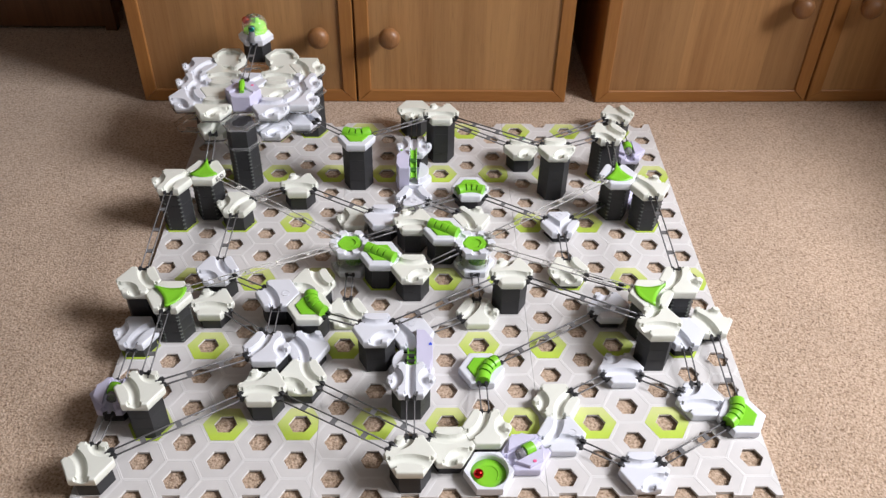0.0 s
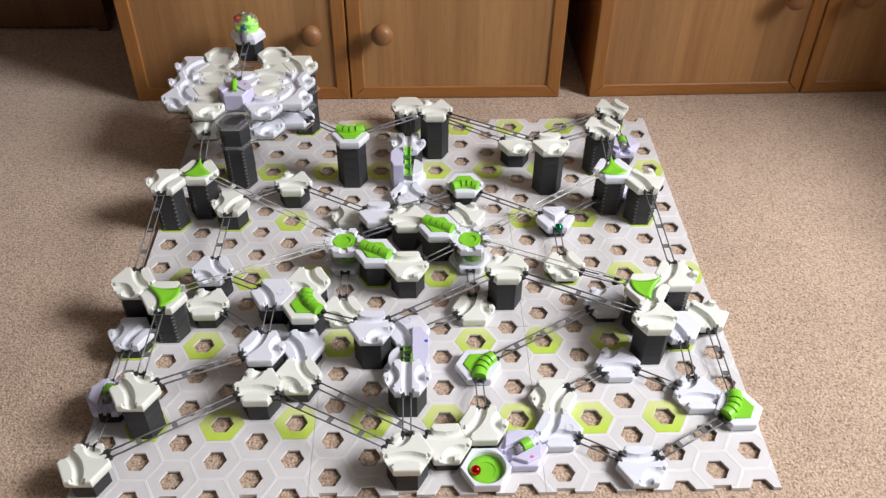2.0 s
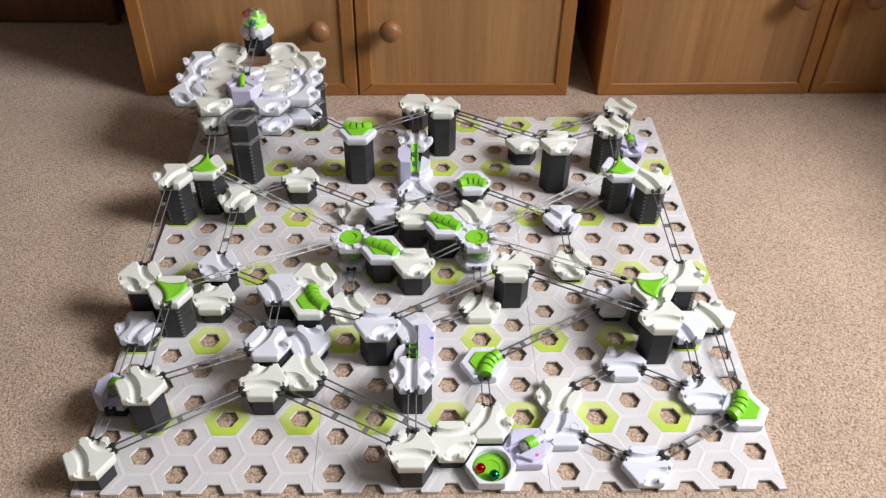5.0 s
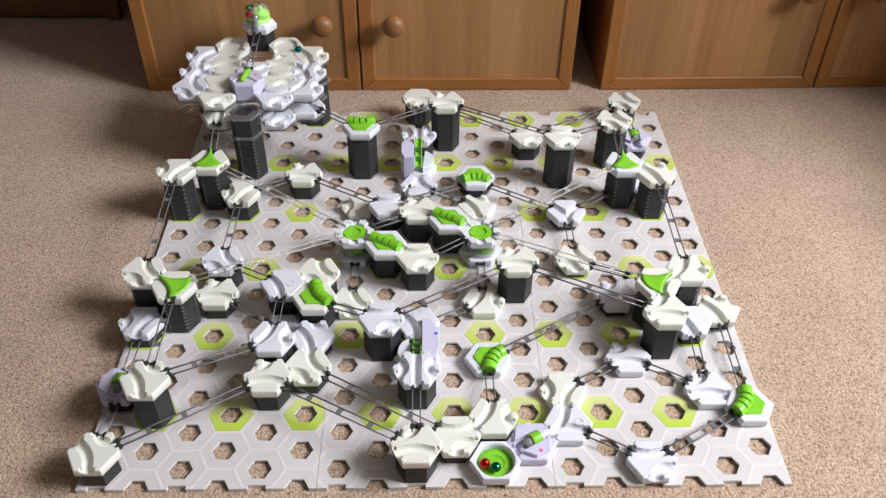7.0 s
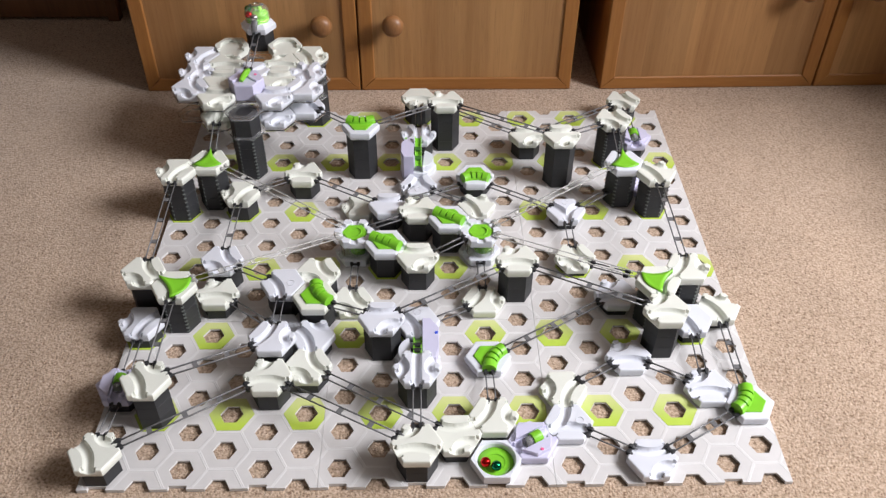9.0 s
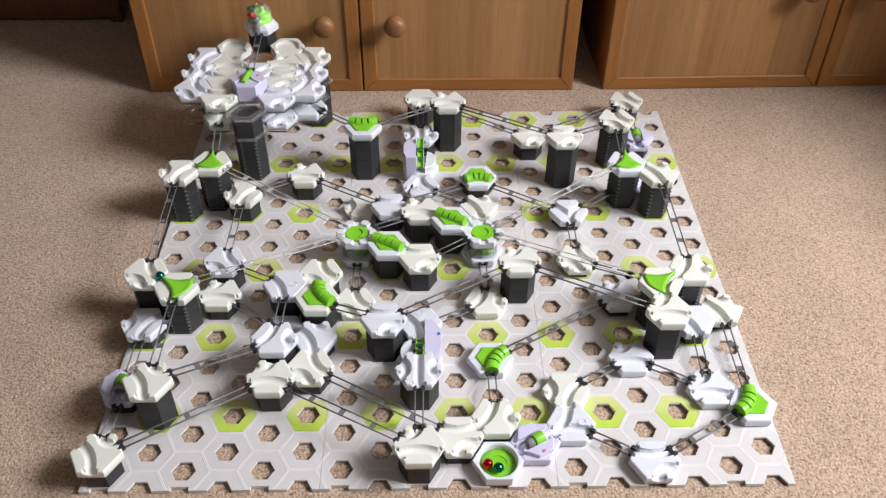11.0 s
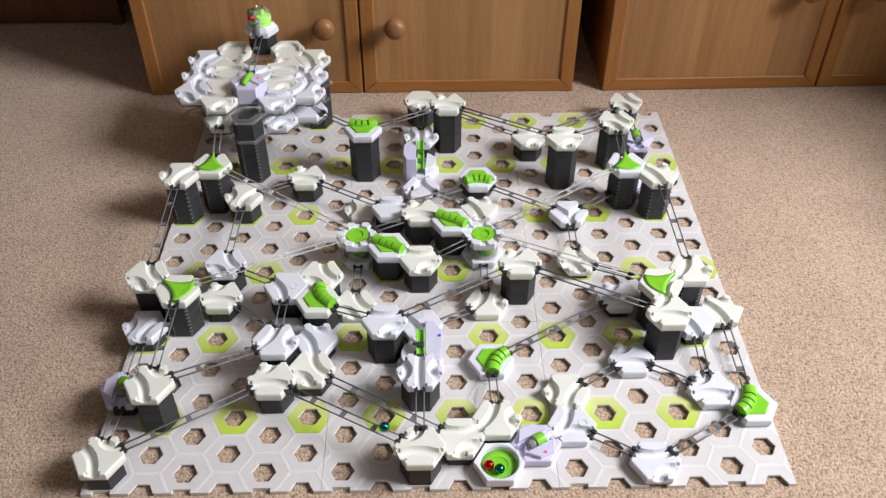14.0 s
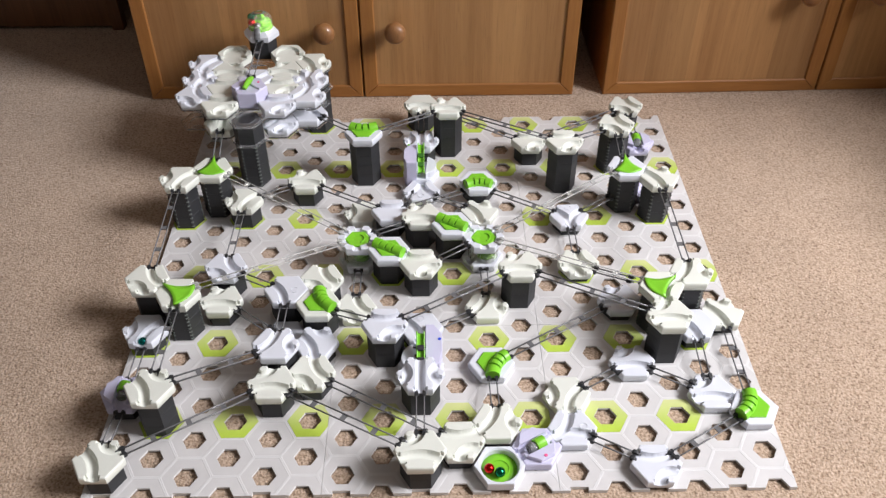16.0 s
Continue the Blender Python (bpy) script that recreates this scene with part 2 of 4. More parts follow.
def tile_mesh(grooves, mat, thick=TOP, n=24):
    """A hexagonal tile with half-round grooves let into its top."""
    key = (grooves, mat.name, thick)
    if key in TILE_MESHES:
        return TILE_MESHES[key]
    rad = RAD * 0.985
    lines = [np.array(groove_line(g[0], int(g[1]))) for g in grooves.split()]

    # where a groove leaves the tile its edge is cut back for a rail's clips
    mouths = [w / np.linalg.norm(w) for line in lines for w in (line[0], line[-1])]

    def off(p):
        best = 1.0
        for line in lines:
            a, b = line[:-1], line[1:]
            d = b - a
            t = np.clip(((p - a) * d).sum(1) / (d * d).sum(1), 0, 1)
            best = min(best, float(np.sqrt((((a + t[:, None] * d) - p) ** 2).sum(1).min())))
        return best

    bm = bmesh.new()
    ids, rim = {}, []
    step = rad / n
    for q in range(-n, n + 1):
        for r in range(max(-n, -q - n), min(n, -q + n) + 1):
            p = np.array((step * (q + r / 2), step * r * math.sqrt(3) / 2))
            border = max(abs(q), abs(r), abs(q + r)) == n
            d = off(p)
            mouth = any(abs(p @ w - FLAT / 2) < 0.0042 and abs(p @ (-w[1], w[0])) < 0.0078 for w in mouths)
            if not border and not mouth and abs(d - GROOVE) < 0.55 * step:
                e = 1e-4
                g = np.array((off(p + (e, 0)) - d, off(p + (0, e)) - d)) / e
                p = p + g * (GROOVE - d)
                d = GROOVE
            z = thick
            if d < GROOVE - 1e-6:
                z = thick - 0.0012 - DEEP * math.sqrt(max(0.0, 1 - (d / GROOVE) ** 2))
            elif border:
                z = thick - 0.0007
            if mouth:
                z = min(z, thick - 0.0046)
            ids[q, r] = bm.verts.new((p[0], p[1], z))
            if border:
                rim.append((math.atan2(p[1], p[0]), q, r))
    for (q, r), v in ids.items():
        for tri in (((q + 1, r), (q, r + 1)), ((q, r + 1), (q - 1, r + 1))):
            if all(t in ids for t in tri):
                bm.faces.new((v, ids[tri[0]], ids[tri[1]]))
    rim = [ids[q, r] for _, q, r in sorted(rim)]
    k = len(rim)
    rings = [rim]
    for shrink, z in ((1.012, thick - 0.0016), (1.012, 0.0045), (0.95, 0.0005), (0.93, 0.0)):
        rings.append([bm.verts.new((v.co.x * shrink, v.co.y * shrink, min(z, v.co.z - 0.0004))) for v in rim])
    for a, b in zip(rings, rings[1:]):
        for i in range(k):
            bm.faces.new((a[i], b[i], b[(i + 1) % k], a[(i + 1) % k]))
    bm.faces.new(rings[-1][::-1])
    bmesh.ops.recalc_face_normals(bm, faces=bm.faces[:])
    me = bpy.data.meshes.new("body")
    bm.to_mesh(me)
    bm.free()
    me.materials.append(mat)
    for p in me.polygons:
        p.use_smooth = True
    me.set_sharp_from_angle(angle=radians(38))
    TILE_MESHES[key] = me
    return me


def empty(name, x, y, z, turn=0.0):
    ob = new(name)
    ob.empty_display_size = 0.01
    ob.matrix_basis = pose(x, y, z, 0, 0, turn)
    return ob


# ---- towers of stacking blocks ----
BLOCK = 0.02
BLOCKS = {}


def block_mesh(height, ladder):
    key = (round(height, 4), ladder)
    if key not in BLOCKS:
        bm = bmesh.new()
        r = 0.0229
        loft(bm, [hexring(r - 0.0004, 0), hexring(r, 0.0004), hexring(r * 0.99, height - 0.0005), hexring(r * 0.975, height)])
        if ladder:
            # notched slots up the edges of the block
            for k in range(6):
                a = radians(60 * k)
                for z in (height * 0.2, height * 0.53, height * 0.86):
                    c = Vector((math.cos(a), math.sin(a), 0)) * r * 0.99
                    s = Vector((-math.sin(a), math.cos(a), 0))
                    o = Vector((math.cos(a), math.sin(a), 0)) * 0.0004
                    f = [c + s * u + o * w + Vector((0, 0, z + h)) for w in (-1.5, 1) for u, h in ((-0.0020, -0.0009), (0.0020, -0.0009), (0.0020, 0.0009), (-0.0020, 0.0009))]
                    loft(bm, [f[:4], f[4:]])
        bmesh.ops.recalc_face_normals(bm, faces=bm.faces[:])
        bm.faces.ensure_lookup_table()
        # the pegs take the lighter grey that paints in the edge highlights
        for f in bm.faces[20:]:
            f.material_index = 1
        me = bpy.data.meshes.new("block")
        bm.to_mesh(me)
        bm.free()
        me.materials.append(DARK)
        me.materials.append(PEG)
        BLOCKS[key] = me
    return BLOCKS[key]


def tower(i, j, height, ladder=False, z0=0.0):
    x, y = cell(i, j)
    t = empty("block_tower", x, y, z0)
    n = max(1, round(height / BLOCK))
    for k in range(n):
        share("block", block_mesh(height / n, ladder), t, pose(0, 0, k * height / n))
    what = "notched" if ladder else "smooth"
    tall = "one hexagonal block" if n == 1 else "stacked hexagonal blocks"
    return tagged(t, f"{what} dark grey {tall} standing on the board", "tower", "towers on the board")


# ---- track tiles ----
TINT = {"c": (CREAM, "ivory"), "w": (WHITE, "white"), "l": (LILAC, "pale lilac")}


def support(i, j, z, ladder):
    """What carries a tile whose top is at z."""
    if z - TOP > 0.004:
        tower(i, j, z - TOP + LIFT, ladder)
        return z - TOP + LIFT
    return 0.0


def track_tile(i, j, z, grooves, tint="c", ladder=False, stand=True):
    z0 = support(i, j, z, ladder) if stand else z - TOP
    x, y = cell(i, j)
    mat, word = TINT[tint]
    t = empty("track_tile", x, y, z0)
    share("body", tile_mesh(grooves, mat), t)
    where = "on a dark tower" if z0 > 0.004 else "on the grey board"
    return tagged(t, f"{word} hexagonal marble track tile {where}", "track tile", "marble track tiles")


def ring_mark(t, x, y):
    bm = bmesh.new()
    loft(bm, [circle(0.005, TOP - 0.0005, 24, x, y), circle(0.005, TOP + 0.0006, 24, x, y), circle(0.0042, TOP + 0.0006, 24, x, y), circle(0.0042, TOP - 0.0005, 24, x, y)], cap=False)
    part("ring_mark", bm, WHITE, t)


def spiral_tile(i, j, z, path, tint="w"):
    """A tile with a green ribbed half tunnel over its groove."""
    z0 = support(i, j, z, False)
    x, y = cell(i, j)
    mat, word = TINT[tint]
    t = empty("tunnel_tile", x, y, z0)
    share("body", tile_mesh(path, mat), t)
    bm = bmesh.new()
    loft(bm, [hexring(0.0180, TOP - 0.001), hexring(0.0180, TOP + 0.0012), hexring(0.0170, TOP + 0.0018)])
    part("insert", bm, GREEN, t, "flat green plastic insert")
    line = groove_line(path[0], int(path[1]), 32)
    # the tunnel is slit across its crown
    run = [Vector((px, py, TOP - 0.0005)) for px, py in line[2:-2]]
    reach = [0.0]
    for u, v in zip(run, run[1:]):
        reach.append(reach[-1] + (v - u).length)
    slits = [reach[-1] * f for f in (0.24, 0.46, 0.68)]
    stops = sorted([(d, 0) for d in reach if all(abs(d - c) > 0.0016 for c in slits)] + [(c + e, 1 if abs(e) < 0.001 else 0) for c in slits for e in (-0.0012, -0.0009, 0.0009, 0.0012)])
    rings, floors = [], []
    for d, deep in stops:
        k = max(q for q in range(len(reach)) if reach[q] <= d + 1e-9)
        k = min(k, len(run) - 2)
        way = (run[k + 1] - run[k]).normalized()
        at, side = run[k] + way * (d - reach[k]), way.cross(Vector((0, 0, 1)))
        ring = []
        for q in range(28):
            a = 2 * math.pi * q / 28
            r = 0.0090 - (0.0030 if deep and abs(a - math.pi / 2) < radians(58) else 0.0)
            ring.append(at + side * r * math.cos(a) + Vector((0, 0, r * math.sin(a))))
        rings.append(ring)
        floors.append(deep)
    bm = bmesh.new()
    loft(bm, rings)
    bm.faces.ensure_lookup_table()
    # slit floors take the darker green, so their shade is in the colour
    for k in range(len(rings) - 1):
        if floors[k] and floors[k + 1]:
            for q in range(3, 12):
                bm.faces[k * 28 + q].material_index = 1
    tunnel = part("ribbed_tunnel", bm, GREEN, t, "green ribbed plastic tunnel", True)
    tunnel.data.materials.append(SHADE_AND_WEIGHT_GREEN)
    tunnel.data.set_sharp_from_angle(angle=radians(35))
    return tagged(t, f"{word} hexagonal tile with a green ribbed tunnel", "tunnel tile", "green tunnel tiles")


def landing_tile(i, j, z, turn, grooves, tint="c"):
    """A tile with a green three-cornered dish in which the long clear rails end."""
    z0 = support(i, j, z, True)
    x, y = cell(i, j)
    mat, word = TINT[tint]
    t = empty("landing_tile", x, y, z0)
    share("body", tile_mesh(grooves, mat), t)
    bm = bmesh.new()
    n, r = 12, 0.0235
    tip = [Vector((math.cos(radians(turn + a)), math.sin(radians(turn + a)))) * r for a in (0, 120, 240)]
    back = Vector((math.cos(radians(turn + 180)), math.sin(radians(turn + 180))))
    ctrl = [(tip[0] + tip[1]) * 0.5 * 0.35, back * 0.0265, (tip[2] + tip[0]) * 0.5 * 0.35]
    low, high, crown = [], [], []
    for c in range(3):
        for k in range(n):
            q = k / n
            p = tip[c] * (1 - q) ** 2 + ctrl[c] * 2 * q * (1 - q) + tip[(c + 1) % 3] * q**2
            rise = 0.0045 * max(0.0, (0.012 - p.dot(back)) / 0.0365) ** 2.2
            low.append((p.x, p.y, TOP - 0.001))
            high.append((p.x * 0.97, p.y * 0.97, TOP + 0.0022 + rise))
            m = p * 0.6 + back * 0.004
            crown.append((m.x, m.y, TOP + 0.0012 + 0.0045 * max(0.0, (0.012 - m.dot(back)) / 0.0365) ** 1.6))
    loft(bm, [low, high, crown])
    part("dish", bm, GREEN, t, "green three-cornered dish", True)
    return tagged(t, f"{word} hexagonal tile with a green three-cornered catcher", "catcher tile", "green catcher tiles")


def bowl(bm, hexr, hole, z0, z1, floor, n=36, bite=0.0):
    """A hexagonal body with a round bowl in it; bite cuts down the middle of each side."""
    def six(r, z):
        out = []
        for k in range(n):
            a = 2 * math.pi * k / n
            f = math.cos(math.pi / 6) / math.cos((a % (math.pi / 3)) - math.pi / 6)
            out.append((r * f * math.cos(a), r * f * math.sin(a), z))
        return out

    def cut(ring):
        return [(x, y, z - (bite if abs((360 * k / n) % 60 - 30) < 10.4 else 0.0)) for k, (x, y, z) in enumerate(ring)]
    loft(bm, [six(hexr * 0.93, z0), six(hexr, z0 + 0.003), cut(six(hexr, z1 - 0.001)), cut(six(hexr * 0.98, z1)), cut(circle(hole, z1, n)), circle(hole * 0.93, z1 - max(0.002, bite + 0.0005), n), circle(hole * 0.9, floor, n)])


def dropper(i, j):
    """A two-storey basin: a green bowl above a clear drum on a white tile."""
    x, y = cell(i, j)
    t = empty("drop_basin", x, y, 0)
    share("base", tile_mesh("L1", WHITE), t)
    bm = bmesh.new()
    loft(bm, [circle(0.021, TOP - 0.001), circle(0.021, 0.034), circle(0.0198, 0.034), circle(0.0198, TOP - 0.001)], cap=False)
    part("drum", bm, CLEAR, t, "clear plastic drum")
    bm = bmesh.new()
    loft(bm, [circle(0.012, TOP - 0.001, 24, 0.004), circle(0.012, 0.020, 24, 0.004), circle(0.009, 0.028, 24, 0.002), circle(0.007, 0.034, 24)])
    part("ramp", bm, GREEN, t, "green ramp inside the drum", True)
    bm = bmesh.new()
    bowl(bm, RAD * 0.985, 0.0178, 0.034, 0.047, 0.0405, 72, 0.0032)
    part("upper_ring", bm, WHITE, t)
    bm = bmesh.new()
    loft(bm, [hexring(0.0176, 0.0400), hexring(0.0176, 0.0442), hexring(0.0160, 0.0448), hexring(0.006, 0.0436)])
    part("bowl", bm, GREEN, t, "green six-sided bowl")
    bm = bmesh.new()
    tube(bm, [(0.009 * math.cos(a), 0.009 * math.sin(a), 0.0447) for a in [radians(-60 + 12 * k) for k in range(12)]], 0.0008, 6)
    part("lip", bm, GREEN, t)
    return tagged(t, "white two-storey hexagonal basin with green bowl and clear drum", "drop basin", "two-storey basins")


# ---- rails ----
def rail(a, ka, za, b, kb, zb, long_clear=False):
    """Two rods from edge ka of cell a to edge kb of cell b."""
    ax, ay = cell(*a)
    bx, by = cell(*b)
    wa, wb = edge_way(ka), edge_way(kb)
    inn = 0.0185
    p = Vector((ax + wa[0] * inn, ay + wa[1] * inn, za - 0.0038 + (0.001 if za > 0.016 else 0)))
    q = Vector((bx + wb[0] * inn, by + wb[1] * inn, zb - 0.0038 + (0.001 if zb > 0.016 else 0)))
    d = (q - p).normalized()
    s = d.cross(Vector((0, 0, 1))).normalized()
    up = s.cross(d)
    mid = (p + q) / 2
    t = empty("track_rail", *mid)
    mat = FROST if long_clear else RAILM
    length = (q - p).length
    gap = 0.0045
    for side in (-1, 1):
        bm = bmesh.new()
        c = s * gap * side
        w, h = (0.0007, 0.0009) if long_clear else (0.00085, 0.0012)
        ring = [s * w * math.cos(a) + up * h * math.sin(a) for a in [math.pi * q / 4 for q in range(8)]]
        loft(bm, [[p - mid + c + r for r in ring], [q - mid + c + r for r in ring]])
        part("rod", bm, mat, t, "", True)
    count = 0 if length < 0.08 else max(1, round(length / 0.042) - 1)
    for k in range(count):
        c = p - mid + d * length * (k + 1) / (count + 1)
        bm = bmesh.new()
        w, h, l = gap, 0.0007, 0.0030
        loft(bm, [[c + d * m + s * w * u - up * 0.0008 + up * h * v for u, v in ((1, 1), (-1, 1), (-1, -1), (1, -1))] for m in (-l, l)])
        part("crossbar", bm, mat, t)
    for end, sign in ((p, 1), (q, -1)):
        c = end - mid + d * sign * 0.0072
        for side in (-1, 1):
            bm = bmesh.new()
            rows = []
            for m, w, h in ((-0.0045, 0.0012, 0.0012), (-0.0015, 0.0021, 0.0024), (0.0018, 0.0021, 0.0024), (0.0032, 0.0014, 0.0016)):
                rows.append([c + s * gap * side + d * sign * m + s * w * u + up * h * v for u, v in ((1, 1), (-1, 1), (-1, -1), (1, -1))])
            loft(bm, rows)
            part("end_clip", bm, FROST if long_clear else DARK, t, "dark end clip" if not long_clear else "")
        bm = bmesh.new()
        loft(bm, [[c + d * sign * m + s * (gap - 0.001) * u + up * (0.0006 * v - 0.001) for u, v in ((1, 1), (-1, 1), (-1, -1), (1, -1))] for m in (-0.002, 0.002)])
        part("end_bridge", bm, FROST if long_clear else DARK, t)
    if long_clear:
        return tagged(t, "long clear plastic rail spanning above the board", "rail", "clear rails")
    return tagged(t, "smoke-grey plastic rail with two rods between tiles", "rail", "smoke-grey rails")


# ---- room ----
FLOOR = -0.0055
bm = bmesh.new()
box(bm, -1.9, 2.65, -2.4, 1.4, FLOOR - 0.05, FLOOR)
tagged(part("floor", bm, CARPET), "beige flecked short-pile carpet", "floor", kind="structure")
bm = bmesh.new()
box(bm, -2.1, 2.85, -2.6, 1.6, 2.4, 2.5)
tagged(part("ceiling", bm, CEILING), "plain off-white painted ceiling", "ceiling", kind="structure")


def wall(name, boxes):
    bm = bmesh.new()
    for b in boxes:
        box(bm, *b)
    return tagged(part(name, bm, PAINT), "plain muted brown painted wall added to close or shade the room", "wall", kind="structure")


wall("wall_north", [(-2.1, 2.85, 1.4, 1.6, FLOOR - 0.05, 2.4)])
wall("wall_west", [(-2.1, -1.9, -2.4, 1.4, FLOOR - 0.05, 2.4)])
wall("wall_south", [(-2.1, 2.85, -2.6, -2.4, FLOOR - 0.05, 2.4)])
wall("wall_east", [(2.65, 2.85, -2.4, -0.75, FLOOR - 0.05, 2.4), (2.65, 2.85, 0.45, 1.4, FLOOR - 0.05, 2.4), (2.65, 2.85, -0.75, 0.45, FLOOR - 0.05, 1.35), (2.65, 2.85, -0.75, 0.45, 2.32, 2.4)])
# an unseen wall added to throw shade over the right cupboard and carpet
wall("added_shade_wall", [(1.443, 2.65, 0.493, 1.4, FLOOR - 0.05, 2.4)])
# a low unseen block added to cast shade on the carpet's right edge
wall("added_shade_step", [(1.34, 1.44, -0.35, 0.49, FLOOR - 0.05, 0.30)])


# ---- cupboards ----
def cupboard(x, y, turn, seams, knobs, knob_z):
    t = empty("cupboard", x, y, FLOOR, turn)
    doors = len(seams) - 1
    width, high, deep = seams[-1], 0.72, 0.38
    bm = bmesh.new()
    box(bm, 0.002, width - 0.002, 0.019, deep, 0.0, high, 0.001)
    part("carcass", bm, OAK_FRAME, t)
    bm = bmesh.new()
    box(bm, -0.008, width + 0.008, -0.012, deep, high, high + 0.022, 0.003)
    part("top", bm, OAK_FRAME, t)
    for k in range(doors):
        x0, x1 = seams[k] + 0.0015, seams[k + 1] - 0.0015
        z0, z1, w = 0.0004, high - 0.004, 0.0238
        bm = bmesh.new()
        box(bm, x0 + w - 0.004, x1 - w + 0.004, 0.0035, 0.012, z0 + w - 0.004, z1 - w + 0.004)
        d = part("door", bm, OAK_PANEL, t, "pale oak-veneered door panel")
        # four mitred frame pieces, built upright so that the grain runs along each
        cx, cz = (x0 + x1) / 2, (z0 + z1) / 2
        for name, half, turn_y, reach in (("stile", (z1 - z0) / 2, 0, (x1 - x0) / 2), ("rail", (x1 - x0) / 2, 90, (z1 - z0) / 2), ("stile", (z1 - z0) / 2, 180, (x1 - x0) / 2), ("rail", (x1 - x0) / 2, 270, (z1 - z0) / 2)):
            bm = bmesh.new()
            m, e = 0.0002, 0.0016
            outline = [(-reach, -half + m), (-reach + w, -half + w + m), (-reach + w, half - w - m), (-reach, half - m)]
            inset = [(-reach + e, -half + e + m), (-reach + w - e, -half + w + m), (-reach + w - e, half - w - m), (-reach + e, half - e - m)]
            loft(bm, [[(u, 0.018, v) for u, v in outline], [(u, e, v) for u, v in outline], [(u, 0, v) for u, v in inset]])
            ob = part(name, bm, OAK_FRAME, d, "varnished oak door frame")
            ob.matrix_basis = pose(cx, 0, cz, 0, turn_y, 0)
        bm = bmesh.new()
        profile = [(0.0065, 0.004), (0.0065, -0.006), (0.0098, -0.010), (0.0163, -0.0138), (0.0186, -0.0205), (0.0178, -0.0272), (0.0131, -0.033), (0.0053, -0.0355)]
        loft(bm, [[(r * math.cos(a), dy, r * math.sin(a)) for a in [2 * math.pi * q / 28 for q in range(28)]] for r, dy in profile])
        kn = part("knob", bm, KNOB_WOOD, d, "round turned wooden knob", True)
        kn.matrix_basis = pose((x0 if knobs[k] > 0 else x1) + knobs[k], 0, knob_z - 0.002)
    return tagged(t, "oak cupboard with framed doors and round wooden knobs on the carpet", "cupboard", "cupboards along the wall")


cupboard(-0.1395, 0.828, 0.1, (0, 0.3825, 0.7605), (-0.0575, 0.0595), 0.139)
cupboard(0.673, 0.829, 1.0, (0, 0.392, 0.730), (-0.065, 0.050), 0.197)

# dark wooden furniture beyond the cupboards
t = empty("wooden_sideboard", -0.259, 1.099, FLOOR)
for x in (-1.10, -0.024):
    for y in (0.0, 0.276):
        bm = bmesh.new()
        box(bm, x, x + 0.024, y, y + 0.024, 0, 0.74, 0.002)
        part("leg", bm, DARK_WOOD, t)
bm = bmesh.new()
box(bm, -1.075, -0.025, 0.006, 0.024, 0.006, 0.74, 0.002)
part("front_board", bm, DARK_WOOD, t)
bm = bmesh.new()
box(bm, -0.021, -0.005, 0.025, 0.275, 0.02, 0.74, 0.002)
part("side_board", bm, DARK_WOOD, t)
bm = bmesh.new()
box(bm, -1.115, 0.012, -0.015, 0.30, 0.74, 0.765, 0.004)
part("top", bm, DARK_WOOD, t)
tagged(t, "dark stained wooden sideboard standing on the carpet", "sideboard")


# ---- game board ----
def clip(poly, axis, limit, keep):
    out = []
    for a, b in zip(poly, poly[1:] + poly[:1]):
        ia, ib = keep * (a[axis] - limit) >= -1e-9, keep * (b[axis] - limit) >= -1e-9
        if ia:
            out.append(a)
        if ia != ib:
            s = (limit - a[axis]) / (b[axis] - a[axis])
            out.append(tuple(a[q] + s * (b[q] - a[q]) for q in range(3)))
    return out


HOLE = 0.0134
NOTCH = (0.0100, 0.0048)


